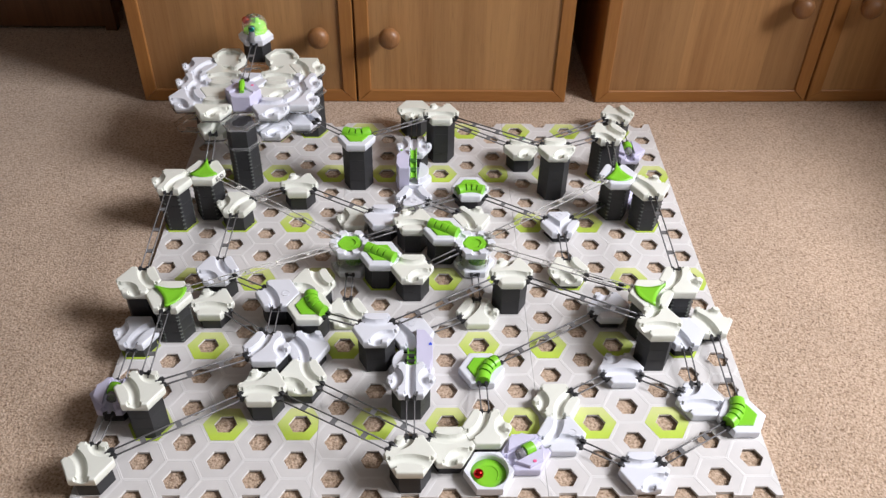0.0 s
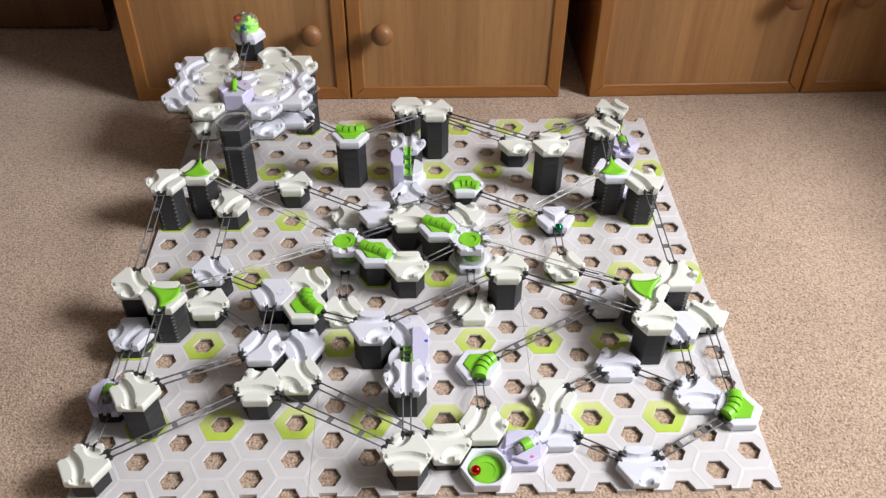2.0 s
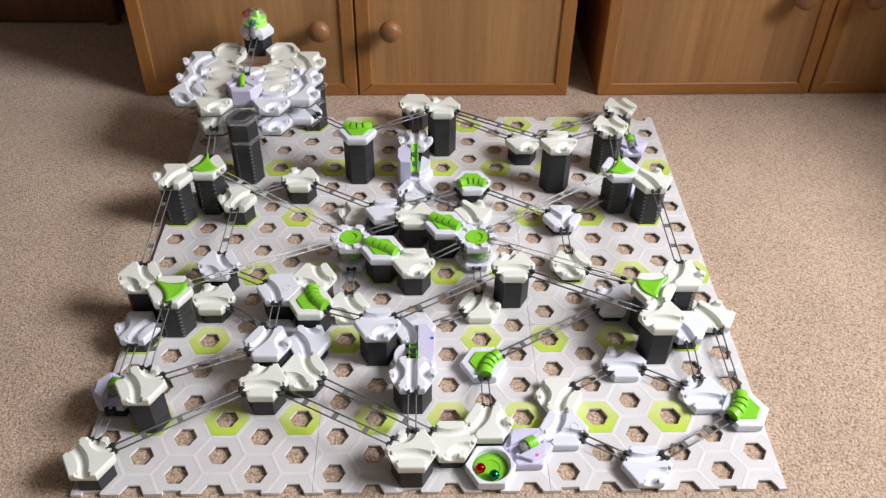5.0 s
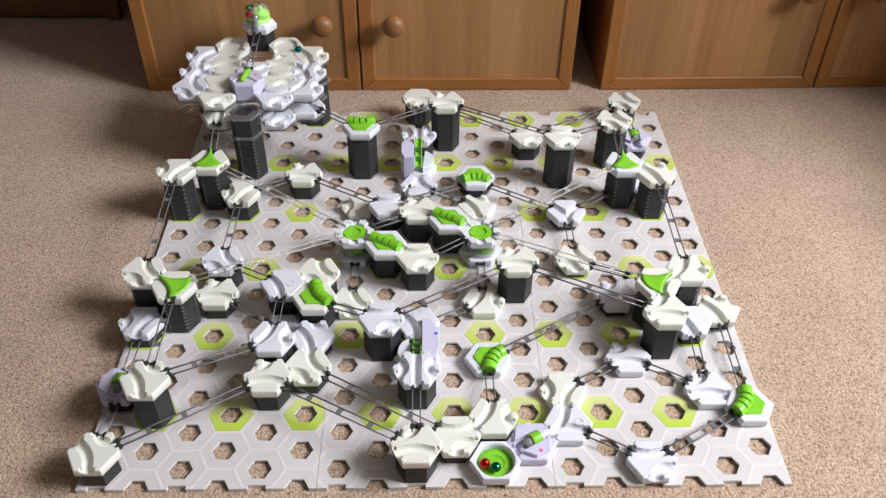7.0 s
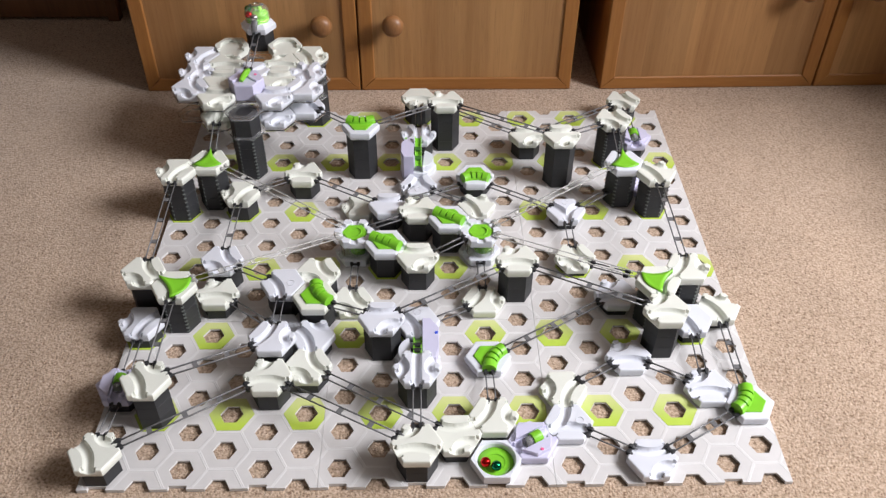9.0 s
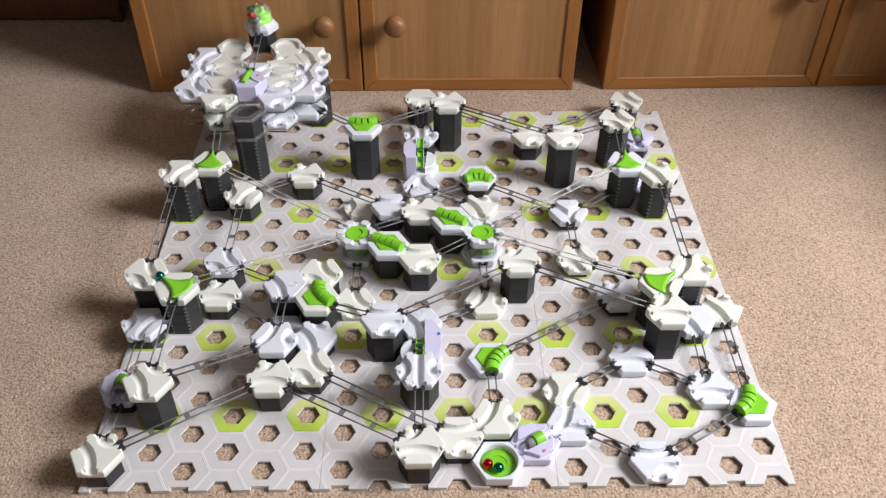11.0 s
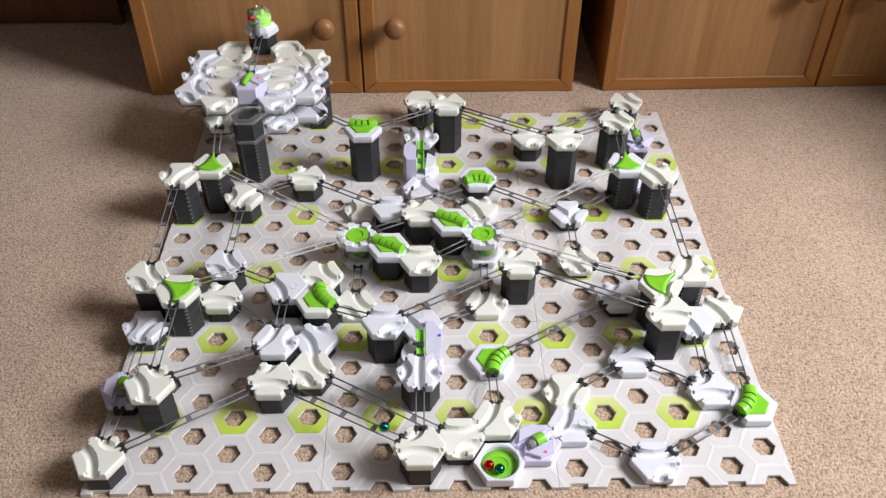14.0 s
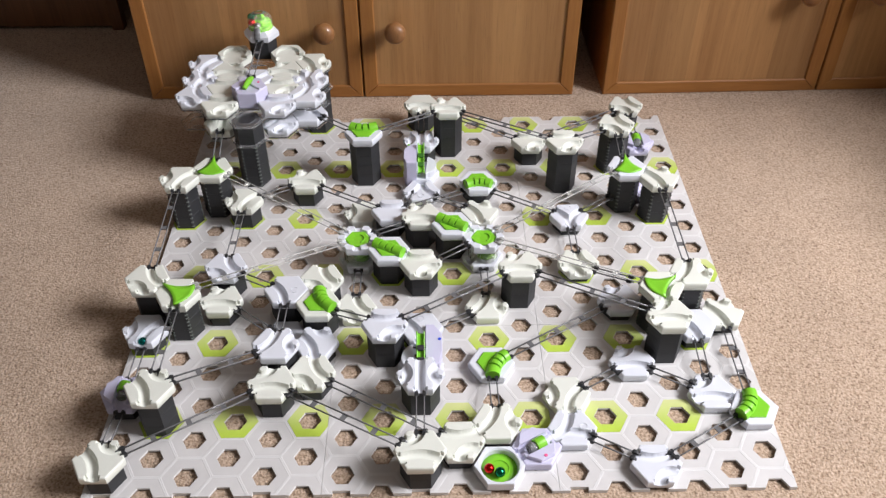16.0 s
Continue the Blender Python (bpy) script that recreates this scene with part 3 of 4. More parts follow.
def plate_meshes(notched):
    """One rectangular board of six by five cells: the sheet, and a green ring. Its front edge may have free notches."""
    x0, x1, y0, y1 = -PITCH / 2 + 0.0002, 5.5 * PITCH - 0.0002, 0.0002, 0.2498
    faces, greens = [], []
    for i in range(-1, 7):
        for j in range(6):
            cx, cy = cell(i, j)
            if cy > 0.255:
                continue
            green = 0 <= i < 6 and ((i % 2 == 1 and j == 2) or (i % 2 == 0 and j == 4))
            bands = [(RAD, -0.0001, 0.02835, 0.0, 0), (0.02835, 0.0, 0.0274, 0.0, 0), (0.0274, 0.0, 0.0266, -0.00022, 0), (0.0266, -0.00022, HOLE + 0.0004, -0.0003, 1), (HOLE + 0.0004, -0.0003, HOLE, -0.0008, 1), (HOLE, -0.0008, HOLE, -0.0030, 1)]
            if green:
                greens.append((cx, cy))
                bands[2:] = [(0.0274, 0.0, 0.0268, 0.0, 0), (0.0268, 0.0, 0.0268, -0.0006, 0), (0.0268, -0.0006, HOLE, -0.0006, 1), (HOLE, -0.0006, HOLE, -0.0030, 1)]
            for r0, z0, r1, z1, tone in bands:
                for k in range(6):
                    a, b = radians(60 * k), radians(60 * k + 60)
                    poly = [(cx + r0 * math.cos(a), cy + r0 * math.sin(a), z0), (cx + r0 * math.cos(b), cy + r0 * math.sin(b), z0), (cx + r1 * math.cos(b), cy + r1 * math.sin(b), z1), (cx + r1 * math.cos(a), cy + r1 * math.sin(a), z1)]
                    for axis, limit, keep in ((0, x0, 1), (0, x1, -1), (1, y0, 1), (1, y1, -1)):
                        poly = clip(poly, axis, limit, keep) if len(poly) > 2 else []
                    if len(poly) < 3:
                        continue
                    if notched and i % 2 == 0 and j == 0 and min(p[1] for p in poly) < NOTCH[1]:
                        # the notch is left out of the front edge
                        front = clip(poly, 1, NOTCH[1], -1)
                        for piece in (clip(poly, 1, NOTCH[1], 1), clip(front, 0, cx - NOTCH[0], -1), clip(front, 0, cx + NOTCH[0], 1)):
                            if len(piece) > 2:
                                faces.append((piece, tone))
                        continue
                    faces.append((poly, tone))
    verts, index, polys, tones = [], {}, [], []
    for poly, tone in faces:
        ids = []
        for p in poly:
            key = tuple(round(c, 6) for c in p)
            if key not in index:
                index[key] = len(verts)
                verts.append(p)
            if index[key] not in ids:
                ids.append(index[key])
        if len(ids) > 2:
            polys.append(ids)
            tones.append(tone)
            # the rim of the sheet
            for a, b in zip(ids, ids[1:] + ids[:1]):
                pa, pb = verts[a], verts[b]
                mx, my = (pa[0] + pb[0]) / 2, (pa[1] + pb[1]) / 2
                cut = notched and my < NOTCH[1] + 1e-6 and abs((mx + PITCH) % (2 * PITCH) - PITCH) < NOTCH[0] + 1e-6
                sides = [(1, NOTCH[1])] + [(0, q * 2 * PITCH + e) for q in range(4) for e in (-NOTCH[0], NOTCH[0])] if cut else []
                for axis, limit in [(0, x0), (0, x1), (1, y0), (1, y1)] + sides:
                    if abs(pa[axis] - limit) < 1e-6 and abs(pb[axis] - limit) < 1e-6 and min(pa[2], pb[2]) > -0.004:
                        base = len(verts)
                        verts.extend([(pa[0], pa[1], -0.005), (pb[0], pb[1], -0.005)])
                        polys.append([b, a, base, base + 1])
                        tones.append(0)
    me = bpy.data.meshes.new("sheet")
    me.from_pydata(verts, [], polys)
    me.materials.append(BOARD)
    me.materials.append(BOARD_INNER)
    me.polygons.foreach_set("material_index", tones)
    gms = {}
    for side in (-1, 0, 1):
        # the outermost hexagons are cut straight at the sheet's edge
        bm = bmesh.new()
        for k in range(6):
            a, b = radians(60 * k), radians(60 * k + 60)
            poly = [(r * math.cos(c), r * math.sin(c), -0.0005) for r, c in ((0.0266, a), (0.0266, b), (HOLE + 0.0003, b), (HOLE + 0.0003, a))]
            if side:
                poly = clip(poly, 0, side * (PITCH / 2 - 0.0003), -side)
            if len(poly) > 2:
                bm.faces.new([bm.verts.new(p) for p in poly])
        bmesh.ops.remove_doubles(bm, verts=bm.verts[:], dist=1e-5)
        up = bmesh.ops.extrude_face_region(bm, geom=bm.faces[:])
        for v in up["geom"]:
            if isinstance(v, bmesh.types.BMVert):
                v.co.z = 0.0002
        bmesh.ops.recalc_face_normals(bm, faces=bm.faces[:])
        gm = bpy.data.meshes.new("green_hexagon")
        bm.to_mesh(gm)
        bm.free()
        gm.materials.append(BOARD_GREEN)
        gms[side] = gm
    return me, gms, sorted(set(greens))


sheet_mesh, green_meshes, green_cells = plate_meshes(False)
front_mesh = plate_meshes(True)[0]
for a in range(3):
    for b in range(3):
        t = empty("game_board", a * 6 * PITCH, b * 0.25, 0)
        share("sheet", front_mesh if b == 0 else sheet_mesh, t)
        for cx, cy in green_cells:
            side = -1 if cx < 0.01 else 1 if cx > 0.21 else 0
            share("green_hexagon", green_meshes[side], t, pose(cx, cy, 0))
        tagged(t, "pale grey hexagon-holed board sheet with green hexagons on carpet", "game board", "joined board sheets")


# ---- track tiles and towers: column, row, height of the top, grooves, tint, notched tower ----
for i, j, z, grooves, tint, ladder in (
    (0, 0, 0.033, "S0 L2", "c", False), (1, 2, 0.064, "S0 L2", "c", False), (4, 2, 0.038, "L3 S1", "c", False),
    (5, 3, 0.027, "L5 S3", "c", False), (5, 4, 0.025, "L2 S0", "w", False), (4, 3, 0.050, "L1 S5", "w", False),
    (0, 4, 0.0255, "L4 S2", "w", False), (0, 5, 0.066, "L5 S3", "c", False), (2, 6, 0.040, "L5 S3", "w", False),
    (2, 5, 0.027, "L3 S1", "c", False), (4, 5, 0.043, "L2", "w", False), (5, 6, 0.040, "L5 S3", "c", False),
    (6, 5, 0.014, "L5 S3", "c", False), (7, 4, 0.056, "L0 S4", "w", False), (8, 2, 0.050, "I1 S2 S5", "w", False),
    (8, 0, 0.042, "S1 L3", "c", False), (9, 1, 0.024, "L0 S4", "c", False), (10, 1, 0.024, "L1 S5", "c", False),
    (12, 2, 0.013, "L4 S2", "c", False), (12, 1, 0.013, "L1 L3", "w", False), (14, 0, 0.013, "L0 S4", "w", False),
    (16, 2, 0.013, "L3 S1", "w", False), (14, 3, 0.013, "L3 S1", "w", False), (16, 4, 0.022, "L2", "w", False),
    (17, 5, 0.017, "L2 S0", "c", False), (15, 4, 0.066, "S1 L3", "c", False), (16, 5, 0.066, "L1 S5", "c", True),
    (14, 5, 0.020, "L3 S1", "w", False), (11, 6, 0.059, "L3 S1", "c", False), (10, 5, 0.013, "L1 S5", "c", False),
    (13, 7, 0.017, "L5 S3", "c", False), (13, 9, 0.019, "L2 L4", "w", False), (10, 9, 0.013, "L2 S0", "c", False),
    (8, 8, 0.044, "L3 S1", "c", False), (8, 6, 0.0435, "L0 S4", "c", False), (7, 9, 0.032, "L0", "w", False),
    (6, 9, 0.013, "S2", "c", False), (8, 10, 0.013, "L1 L5", "w", False), (8, 12, 0.037, "I1 S2 S5", "w", False),
    (8, 14, 0.043, "L3 S4", "c", False), (9, 13, 0.083, "S1 L3", "c", False), (4, 10, 0.034, "L3 S1", "c", False),
    (2, 9, 0.036, "L4 S2", "c", False), (0, 9, 0.077, "L4 S2", "c", True), (12, 12, 0.034, "L0 S4", "c", False),
    (13, 11, 0.084, "L0 S4", "c", False), (15, 12, 0.080, "L5 S3", "c", True), (16, 14, 0.036, "L5 S3", "c", False),
    (16, 9, 0.069, "L2 S0", "c", True), (4, 4, 0.013, "L2", "w", False),
):
    made = track_tile(i, j, z, grooves, tint, ladder)
    if (i, j) in ((4, 5), (12, 1), (13, 9), (8, 10)):
        ring_mark(made, *{(4, 5): (0.011, -0.002), (12, 1): (0.013, 0.001), (13, 9): (0.0, 0.015), (8, 10): (0.0, -0.014)}[i, j])

for i, j, z, path, tint in ((5, 5, 0.043, "L5", "c"), (9, 8, 0.047, "I2", "w"), (7, 7, 0.045, "I2", "w"), (17, 2, 0.013, "L1", "w"), (10, 3, 0.015, "L4", "w"), (10, 10, 0.0275, "L3", "w"), (6, 11, 0.085, "L0", "w")):
    spiral_tile(i, j, z, path, tint)

for i, j, z, turn, grooves, tint in ((1, 5, 0.064, 150, "L4", "c"), (1, 10, 0.075, 90, "L1", "c"), (15, 10, 0.070, 90, "L1", "w"), (15, 5, 0.066, 30, "L4", "c")):
    landing_tile(i, j, z, turn, grooves, tint)

dropper(6, 7)
dropper(10, 7)

for a, ka, za, b, kb, zb in (
    ((2, 9), 0, 0.036, (4, 10), 3, 0.034), ((4, 10), 5, 0.034, (7, 9), 2, 0.032), ((7, 9), 0, 0.032, (10, 10), 3, 0.022),
    ((10, 10), 5, 0.022, (13, 9), 2, 0.019), ((13, 9), 4, 0.019, (13, 7), 1, 0.017), ((13, 9), 0, 0.019, (15, 10), 3, 0.028),
    ((13, 7), 5, 0.017, (15, 6), 2, 0.024), ((11, 6), 5, 0.059, (15, 4), 2, 0.066), ((11, 6), 3, 0.059, (7, 4), 0, 0.056),
    ((14, 5), 3, 0.020, (10, 3), 0, 0.015), ((10, 5), 3, 0.013, (8, 4), 0, 0.016), ((10, 7), 4, 0.013, (10, 5), 1, 0.013),
    ((6, 7), 4, 0.013, (6, 5), 1, 0.014), ((8, 6), 0, 0.040, (10, 7), 3, 0.046), ((8, 8), 3, 0.042, (6, 7), 0, 0.046),
    ((2, 6), 5, 0.040, (4, 5), 2, 0.043), ((2, 5), 5, 0.027, (4, 4), 2, 0.013), ((5, 5), 5, 0.043, (7, 4), 2, 0.056),
    ((8, 2), 4, 0.050, (8, 0), 1, 0.042), ((4, 2), 5, 0.038, (8, 0), 2, 0.042), ((5, 3), 5, 0.027, (9, 1), 2, 0.024),
    ((4, 2), 3, 0.038, (0, 0), 0, 0.033), ((4, 3), 3, 0.050, (1, 2), 0, 0.064), ((0, 0), 1, 0.033, (0, 2), 4, 0.022),
    ((0, 4), 4, 0.022, (0, 2), 1, 0.022), ((1, 5), 4, 0.064, (1, 2), 1, 0.064), ((0, 5), 1, 0.066, (0, 9), 4, 0.077),
    ((2, 9), 4, 0.036, (2, 6), 1, 0.040), ((1, 10), 1, 0.075, (1, 12), 4, 0.095), ((4, 12), 5, 0.094, (6, 11), 2, 0.085),
    ((6, 11), 0, 0.085, (9, 13), 3, 0.083), ((9, 13), 5, 0.083, (13, 11), 2, 0.084), ((8, 14), 5, 0.043, (12, 12), 2, 0.034),
    ((13, 11), 0, 0.084, (15, 12), 3, 0.080), ((12, 12), 0, 0.034, (16, 14), 3, 0.036), ((15, 12), 4, 0.080, (15, 10), 1, 0.070),
    ((16, 14), 4, 0.036, (16, 12), 1, 0.030), ((16, 9), 4, 0.069, (16, 5), 1, 0.066), ((17, 5), 4, 0.017, (17, 2), 1, 0.013),
    ((16, 4), 4, 0.022, (16, 2), 1, 0.013), ((14, 3), 5, 0.013, (16, 2), 2, 0.013), ((14, 3), 3, 0.013, (12, 2), 0, 0.013),
    ((12, 1), 5, 0.013, (14, 0), 2, 0.013), ((14, 0), 0, 0.013, (17, 2), 3, 0.013), ((10, 3), 4, 0.015, (10, 1), 1, 0.024),
    ((8, 12), 1, 0.037, (8, 14), 4, 0.043), ((8, 10), 5, 0.013, (10, 9), 2, 0.013), ((4, 5), 4, 0.043, (4, 3), 1, 0.050),
):
    rail(a, ka, za, b, kb, zb)
for a, ka, za, b, kb, zb in (((1, 10), 5, 0.078, (6, 7), 2, 0.050), ((1, 5), 0, 0.068, (6, 7), 3, 0.050), ((15, 10), 3, 0.074, (10, 7), 0, 0.050), ((15, 5), 2, 0.068, (10, 7), 5, 0.050)):
    rail(a, ka, za, b, kb, zb, True)


# ---- special pieces on the board ----
def gate_tile(i, j, z, k, mark=None):
    """A lilac tile with a green roller tunnel over a straight groove."""
    z0 = support(i, j, z, False)
    x, y = cell(i, j)
    t = empty("roller_gate", x, y, z0)
    share("body", tile_mesh(f"I{k}", LILAC), t)
    wx, wy = edge_way(k)
    d, s = Vector((wx, wy, 0)), Vector((-wy, wx, 0))
    for side in (-1, 1):
        # a raised cheek beside the groove
        ring = []
        for u, v in ((-0.019, 0.0085), (0.019, 0.0085), (0.009, 0.0215), (-0.009, 0.0215)):
            ring.append(d * u + s * v * side)
        bm = bmesh.new()
        loft(bm, [[(p.x, p.y, TOP - 0.001) for p in ring], [(p.x * 0.99, p.y * 0.99, TOP + 0.0040) for p in ring], [(p.x * 0.96, p.y * 0.96, TOP + 0.005) for p in ring]])
        part("cheek", bm, LILAC, t)
    bm = bmesh.new()
    pts = [d * u + Vector((0, 0, TOP + 0.0015)) for u in (-0.0025, -0.0018, 0.002, 0.006, 0.0098, 0.0105)]
    tube(bm, pts, [0.0066, 0.0076, 0.0078, 0.0078, 0.0076, 0.0062], 20)
    part("roller", bm, GREEN, t, "bright green roller")
    bm = bmesh.new()
    pts = [d * u + Vector((0, 0, TOP + 0.0010)) for u in (-0.0115, -0.0108, -0.006, -0.0027)]
    tube(bm, pts, [0.0050, 0.0058, 0.0060, 0.0060], 20)
    part("sleeve", bm, SMOKE, t, "smoke-grey sleeve of the roller", True)
    for u in (-0.0185, 0.0165):
        bm = bmesh.new()
        tube(bm, [d * u - s * 0.0062 + Vector((0, 0, TOP - 0.001)), d * u - s * 0.0062 + Vector((0, 0, TOP + 0.0035)), d * u - s * 0.0062 + Vector((0, 0, TOP + 0.0042))], [0.0022, 0.0022, 0.0014], 12)
        part("stud", bm, LILAC, t)
    if mark:
        bm = bmesh.new()
        p = s * -0.0183 + d * -0.001
        loft(bm, [circle(0.0019, TOP + 0.0045, 16, p.x, p.y), circle(0.0019, TOP + 0.0056, 16, p.x, p.y)])
        part("dot", bm, PINK, t, "small pink dot")
    return tagged(t, "pale lilac hexagonal tile with a bright green roller gate", "gate tile", "lilac gate tiles")


gate_tile(11, 1, 0.014, 0, "dot")
gate_tile(16, 12, 0.028, 1)
gate_tile(0, 2, 0.024, 1)
track_tile(16, 10, 0.013, "L1", "l")
ring_mark(track_tile(8, 4, 0.022, "L2", "w"), 0.0, 0.014)

# finish basin
x, y = cell(10, 0)
t = empty("finish_basin", x, y, 0)
bm = bmesh.new()
bowl(bm, RAD * 0.985, 0.0224, 0.0, 0.0140, 0.006)
part("body", bm, WHITE, t)
bm = bmesh.new()
loft(bm, [circle(0.0199, 0.0058, 36), circle(0.0199, 0.0068, 36), circle(0.012, 0.0063, 36), circle(0.002, 0.0061, 36)])
part("bowl_floor", bm, GREEN, t, "green bowl floor", True)
bm = bmesh.new()
tube(bm, [(0.011 * math.cos(a), 0.011 * math.sin(a), 0.0066) for a in [radians(-40 + 14 * k) for k in range(12)]], 0.0006, 6)
part("raised_rim", bm, GREEN, t)
tagged(t, "white hexagonal finish basin with a round green bowl", "basin")


def lift(i, j, mirror, lever_z):
    """A lilac flipping lift with a green lever between two cheeks."""
    x, y = cell(i, j)
    t = empty("flip_lift", x, y, 0)
    bm = bmesh.new()
    loft(bm, [hexring(RAD * 0.93, 0), hexring(RAD * 0.98, 0.002), hexring(RAD * 0.98, 0.012), hexring(RAD * 0.95, 0.0135)])
    part("base", bm, WHITE, t)
    m = -1 if mirror else 1
    # tall cheek
    bm = bmesh.new()
    outline = [(0.006, -0.022), (0.0225, -0.016), (0.0265, 0.006), (0.0265, 0.034), (0.016, 0.050), (0.006, 0.050)] if not mirror else [(0.007, -0.024), (0.022, -0.024), (0.0265, -0.012), (0.0265, 0.012), (0.018, 0.026), (0.007, 0.026)]
    h = 0.030 if not mirror else 0.046
    low = [(m * u, v, 0.012 if not mirror else 0.0) for u, v in outline]
    high = [(m * u, v, h - 0.0012) for u, v in outline]
    crown = [(m * (0.016 + (u - 0.016) * 0.95), 0.01 + (v - 0.01) * 0.97, h) for u, v in outline]
    loft(bm, [low, high, crown])
    part("tall_cheek", bm, LILAC, t, "pale lilac side cheek")
    # rounded low cheek
    bm = bmesh.new()
    fan = [(-m * 0.007, -0.022)] + [(-m * (0.007 + 0.017 * math.sin(a)), 0.002 - 0.022 * math.cos(a)) for a in [radians(12 * k) for k in range(1, 15)]]
    loft(bm, [[(u, v, 0.012) for u, v in fan], [(u, v, 0.021 if not mirror else 0.023) for u, v in fan], [(u * 0.96, v * 0.96, 0.022 if not mirror else 0.024) for u, v in fan]])
    part("round_cheek", bm, WHITE, t, "rounded white side cheek")
    bm = bmesh.new()
    dot = 0.019 if mirror else 0.0235
    loft(bm, [circle(0.0021, h - 0.001, 14, m * dot, 0.024), circle(0.0021, h + 0.0006, 14, m * dot, 0.024)])
    part("dot", bm, BLUE if not mirror else GREEN, t, "small coloured dot")
    # lever
    bm = bmesh.new()
    box(bm, -0.0042, 0.0042, -0.023, 0.023, -0.002, 0.0015, 0.0006)
    box(bm, -0.0052, -0.0036, -0.025, 0.025, -0.003, 0.005, 0.0006)
    box(bm, 0.0036, 0.0052, -0.025, 0.025, -0.003, 0.005, 0.0006)
    lever = part("lever", bm, GREEN, t, "green plastic flipping lever")
    lever.matrix_basis = pose(0, 0.001, lever_z, -22 if not mirror else 34, 0, 0)
    for v in (-0.011, 0.004):
        bm = bmesh.new()
        box(bm, -0.0050, 0.0050, v - 0.0035, v + 0.0035, 0.0018, 0.0052, 0.0008)
        part("weight", bm, DARK if not mirror else SHADE_AND_WEIGHT_GREEN, lever, "dark weight in the lever")
    bm = bmesh.new()
    tube(bm, [(-0.0075, 0, 0), (0.0075, 0, 0)], 0.002, 12)
    ax = part("axle", bm, DARK, t)
    ax.matrix_basis = pose(0, 0.001, lever_z - 0.001)
    word = "low" if not mirror else "tall"
    return tagged(t, f"pale lilac flipping lift with {word} cheek and green lever", "lift", "lilac lifts"), lever


near_lift, near_lever = lift(8, 3, False, 0.026)
far_lift, far_lever = lift(8, 11, True, 0.036)


# ---- the castle on clear platforms ----
UP, LOW = 0.113, 0.079


def platform(cells, z):
    x, y = cell(2, 13)
    t = empty("clear_platform", x, y, z)
    bm = bmesh.new()
    loft(bm, [hexring(RAD * 0.995, -0.003), hexring(RAD * 0.995, -0.0005), hexring(RAD * 0.97, 0), hexring(0.0150, 0), hexring(0.0142, -0.0005), hexring(0.0142, -0.003), hexring(RAD * 0.9, -0.003)], cap=False)
    bmesh.ops.recalc_face_normals(bm, faces=bm.faces[:])
    me = bpy.data.meshes.new("clear_hexagon")
    bm.to_mesh(me)
    bm.free()
    me.materials.append(CLEAR)
    for c in cells:
        cx, cy = cell(*c)
        ob = share("clear_hexagon", me, t, pose(cx - x, cy - y, 0))
        ob.visible_shadow = False
    return tagged(t, "clear plastic platform of joined hexagons on dark towers", "platform", "clear platforms")


platform([(0, 12), (0, 13), (0, 14), (1, 12), (1, 13), (1, 14), (1, 15), (2, 11), (2, 12), (2, 13), (2, 14), (2, 15), (3, 12), (3, 13), (3, 14), (3, 15), (4, 12), (4, 13), (4, 14)], UP)
platform([(0, 12), (0, 13), (1, 12), (1, 13), (1, 14), (2, 11), (2, 12), (2, 13), (3, 12), (3, 13), (3, 14), (4, 12), (4, 13), (4, 14)], LOW)
tower(2, 11, LOW - 0.003, True)
tower(2, 11, UP - 0.003 - LOW, False, LOW)
tower(4, 14, LOW - 0.003, False)
tower(4, 14, UP - 0.003 - LOW, False, LOW)
tower(0, 14, UP - 0.003, False)

for i, j, grooves, tint in (
    (0, 12, "L5 S3", "w"), (0, 13, "L4 L5 S2", "w"), (0, 14, "L4 S2", "w"), (1, 12, "L0 S4", "c"), (1, 13, "L0", "c"), (1, 14, "L3 S0", "c"),
    (2, 13, "L2 L4", "w"), (3, 12, "L0 S4", "w"), (3, 13, "L0 S4", "c"), (3, 14, "L3 S1", "c"),
    (4, 12, "L1 S5", "w"), (4, 13, "L1 L2 S5", "w"), (4, 14, "L2 S5", "c"),
):
    tagged(track_tile(i, j, UP + TOP, grooves, tint, stand=False), f"{TINT[tint][1]} hexagonal marble track tile on the clear platform", "track tile", "castle track tiles")
for i, j, grooves, tint in ((1, 12, "I1", "c"), (3, 12, "L1 S4", "w"), (4, 12, "L5", "w"), (1, 13, "I1", "c"), (3, 13, "L1", "w")):
    tagged(track_tile(i, j, LOW + TOP, grooves, tint, stand=False), f"{TINT[tint][1]} hexagonal marble track tile on the lower platform", "track tile", "castle track tiles")

